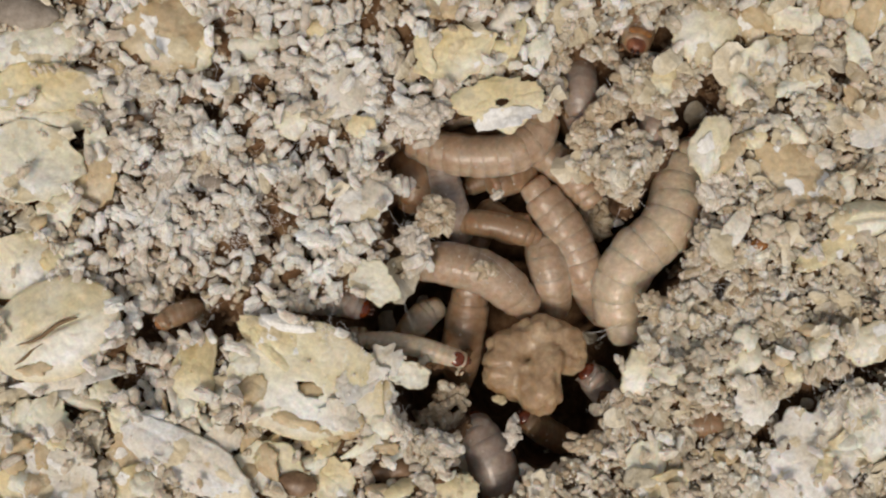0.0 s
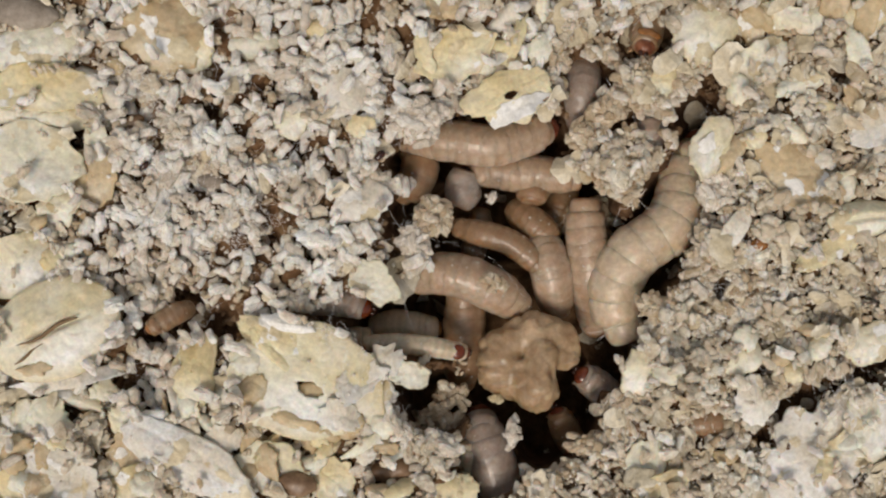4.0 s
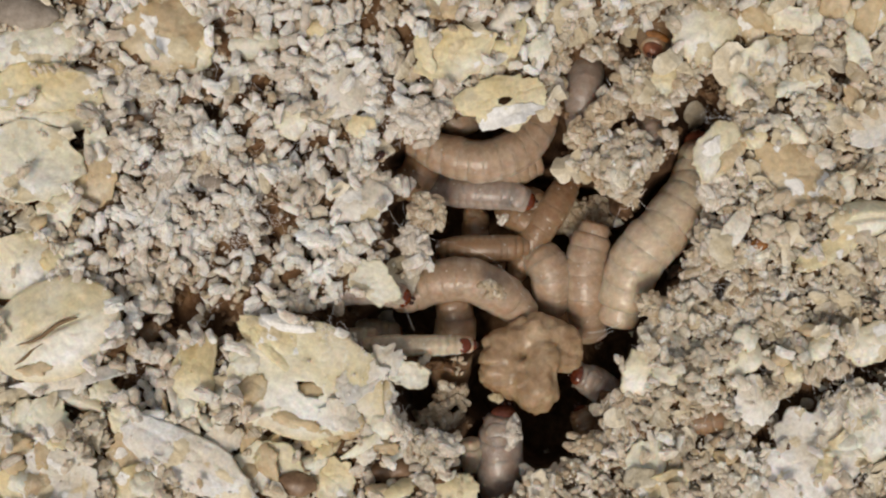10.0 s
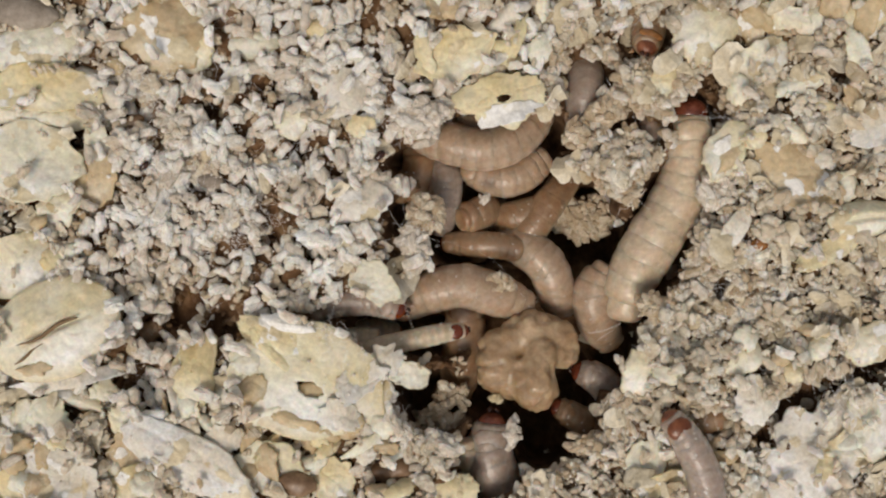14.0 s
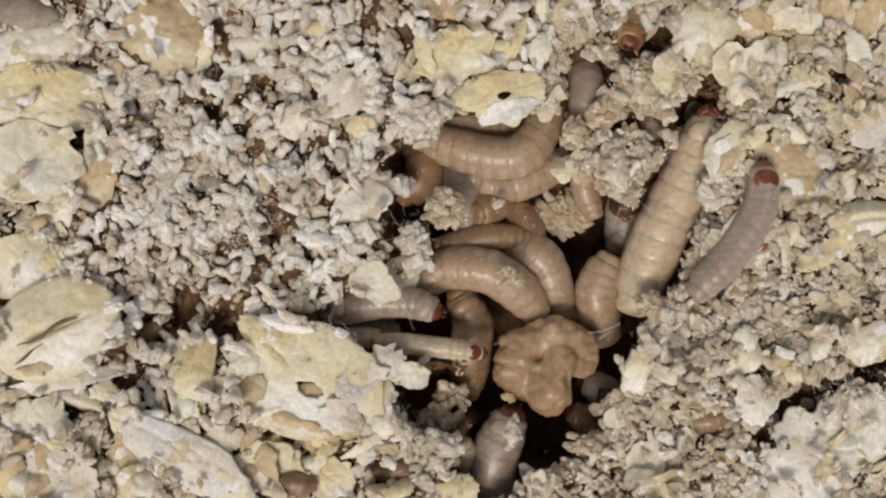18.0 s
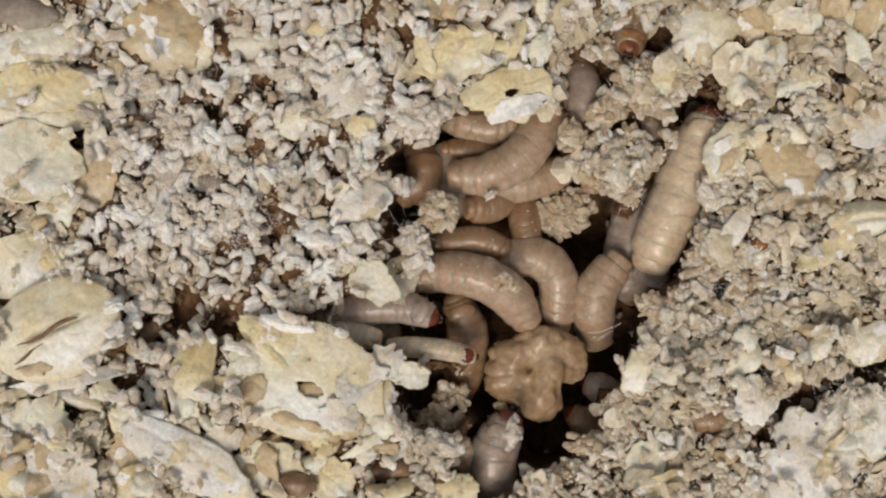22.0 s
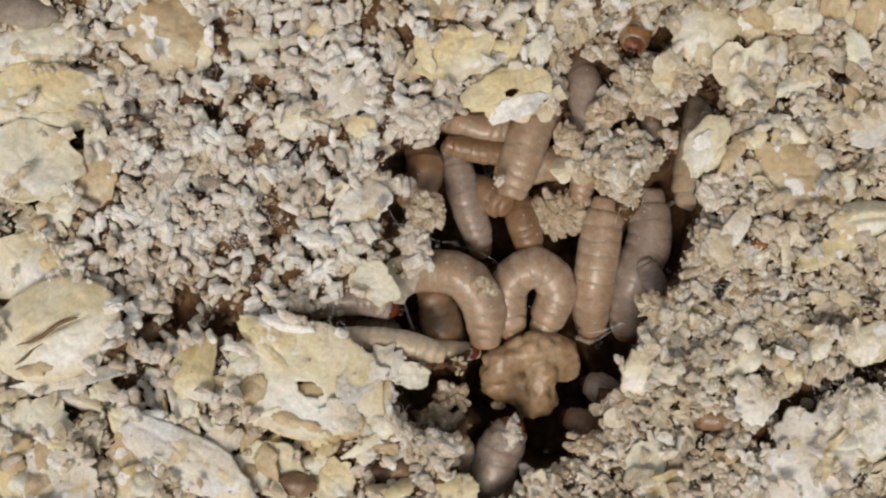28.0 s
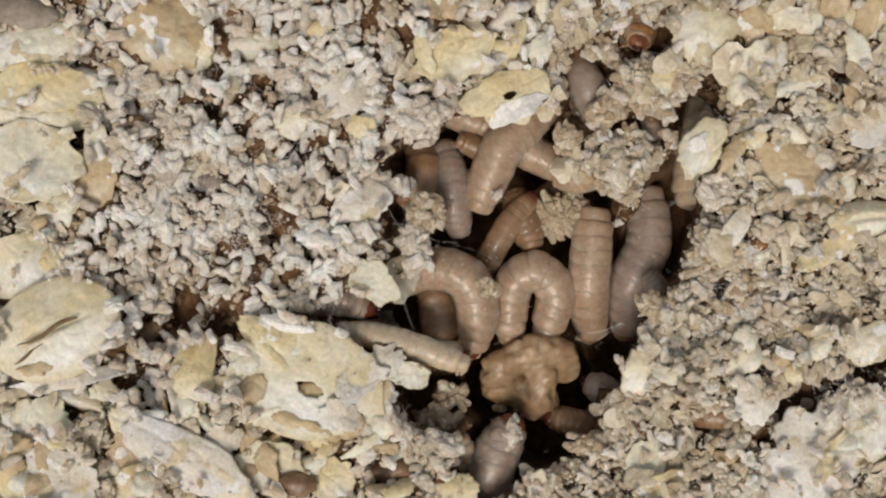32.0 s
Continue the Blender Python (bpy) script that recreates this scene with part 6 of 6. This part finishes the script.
    go(upright, 15, 1090, 215, 1070, 240, 1060, 275, 1050, 310, z=(-5.0, -4.0, -4.4))
    go(upright, 17, 1062, 235, 1048, 285, 1038, 330, 1046, 378)
    go(upright, 18, 1070, 235, 1046, 275, 1034, 325, 1050, 378)
    go(upright, 19, 1070, 240, 1048, 295, 1034, 340, 1008, 402)
    go(upright, 20, 1080, 230, 1058, 270, 1046, 320, 1040, 375)
    go(upright, 22, 1080, 230, 1062, 260, 1052, 290, 1046, 330)
    go(upright, 25, 1075, 225, 1050, 255, 1034, 290, 1024, 325)
    go(upright, 28, 1062, 215, 1048, 255, 1038, 300, 1026, 345)
    go(upright, 30, 1070, 240, 1052, 280, 1040, 305, 1030, 335)
    go(upright, 32, 1070, 300, 1050, 312, 1025, 318, 992, 316)
    for worm in (crosser, upright, big, upper, middle, under, thin, late, grey_left, leaning, behind, stub, second, curler, side_ball, tan_mid, riser, bulb, archer,
                 bottom, bottom_ball, roamer, digger, buried_grey, shaft, buried_tan, deep_grey, deep_brown, early, tucked, finger, knob, scout):
        settle(worm)
    shift(lump, [(0, 946, 642, -3.4, 0, 0, 0), (1, 942, 645, -3.4, 0, 0, 2), (3, 936, 636, -3.4, -3, 0, 4), (6, 936, 642, -3.4, 0, 0, 2), (9, 940, 640, -3.4, 0, 0, 0),
                 (14, 934, 636, -3.4, -3, 0, 5), (17, 968, 642, -3.4, 0, 0, -4), (20, 956, 645, -3.6, 4, 0, -2), (22, 948, 656, -5.0, 12, 0, 0),
                 (23, 952, 656, -6.0, 20, 0, 0), (25, 948, 652, -6.4, 26, 0, 0), (28, 938, 656, -6.2, 26, -4, 4), (32, 938, 660, -6.2, 28, -4, 6)])
    shift(bridge_flake, [(0, 888, 182, 0.4, 0, 0, 10), (2, 892, 180, 0.4, 0, 0, 22), (3, 902, 172, 0.4, 0, 0, 24), (6, 904, 168, 0.4, 0, 0, 26), (8, 894, 180, 0.4, 0, 0, 14),
                         (13, 892, 176, 0.4, 0, 0, 14), (17, 888, 172, 0.4, 0, 0, 14), (19, 898, 168, 0.4, 0, 0, 16), (23, 905, 165, 0.4, 0, 0, 18),
                         (28, 905, 165, 0.4, 0, 0, 20), (32, 902, 170, 0.4, 0, 0, 24)])
    shift(slot_flake, [(0, 1258, 265, 0.3, 0, 0, -14), (6, 1260, 266, 0.3, 0, 0, -20), (9, 1256, 272, 0.3, 0, 0, -24), (11, 1280, 272, 0.3, 0, 0, -26),
                       (17, 1286, 270, 0.3, 0, 0, -28), (24, 1284, 272, 0.3, 0, 0, -30), (26, 1266, 268, 0.6, 0, 0, -30), (28, 1250, 262, 0.8, 0, 0, -26),
                       (30, 1242, 264, 0.8, 0, 0, -26), (32, 1242, 266, 0.8, 0, 0, -28)])
    shift(white_crumb, [(0, 880, 345, -1.4, 0, 0, 0), (2, 864, 348, -1.8, 0, 0, 30), (4, 870, 350, -1.8, 0, 0, 30), (6, 893, 366, -1.8, 0, 0, 10), (8, 900, 362, -1.8, 0, 0, 0),
                        (9, 896, 388, -1.8, 0, 0, 10), (11, 872, 388, -2.0, 0, 0, 30), (12, 850, 380, -2.0, 0, 0, 40), (14, 858, 352, -2.0, 0, 0, 20),
                        (17, 898, 370, -2.2, 0, 0, 0), (19, 865, 350, -2.2, 0, 0, 0), (23, 870, 345, -2.2, 0, 0, 0), (25, 878, 346, -1.4, 0, 0, 10), (28, 884, 320, -1.4, 0, 0, 20),
                        (32, 880, 345, -2.4, 0, 0, 20)])
    shift(saddle_crumb, [(0, 860, 478, -0.6, 0, 0, -20), (6, 880, 508, -0.6, 0, 0, -30), (9, 870, 512, -0.6, 0, 0, -34), (11, 880, 515, -0.6, 0, 0, -34), (13, 895, 500, -0.6, 0, 0, -30),
                         (14, 890, 500, -0.6, 0, 0, -30), (17, 920, 495, -0.6, 0, 0, -40), (19, 890, 488, -0.6, 0, 0, -30), (21, 905, 505, -0.6, 0, 0, -36),
                         (23, 890, 498, -0.6, 0, 0, -36), (25, 880, 510, -0.6, 0, 0, -40), (28, 860, 508, -0.6, 0, 0, -30), (30, 882, 518, -0.6, 0, 0, -40), (32, 866, 510, -0.6, 0, 0, -36)])
    shift(shaft_clump, [(0, 1030, 238, -1.4, 0, 0, 0), (17, 1018, 236, -1.4, 0, 0, 10), (22, 1010, 240, -1.4, 0, 0, 20), (26, 1004, 246, -1.4, 0, 0, 25), (32, 1002, 245, -1.4, 0, 0, 30)])
    shift(inner_clump, [(0, 1040, 388, -8.0, 0, 0, 0), (15, 1035, 385, -7.6, 0, 0, 0), (17, 1010, 375, -6.8, 0, 0, 8), (19, 1000, 375, -6.0, 0, 0, 10), (25, 995, 376, -5.8, 0, 0, 6),
                        (28, 995, 376, -5.8, 0, 0, 0), (32, 992, 380, -5.8, 0, 0, 0)])
    shift(ledge_clump, [(0, 770, 382, -1.2, 0, 0, 0), (6, 762, 382, -1.2, 0, 0, 4), (9, 755, 376, -1.2, 0, 0, 8), (14, 752, 378, -1.2, 0, 0, 6), (17, 792, 368, -1.2, 0, 0, -6),
                        (20, 768, 370, -1.2, 0, 0, 0), (23, 778, 375, -1.2, 0, 0, 0), (28, 752, 374, -1.2, 0, 0, 10), (32, 752, 376, -1.2, 0, 0, 12)])


motions()
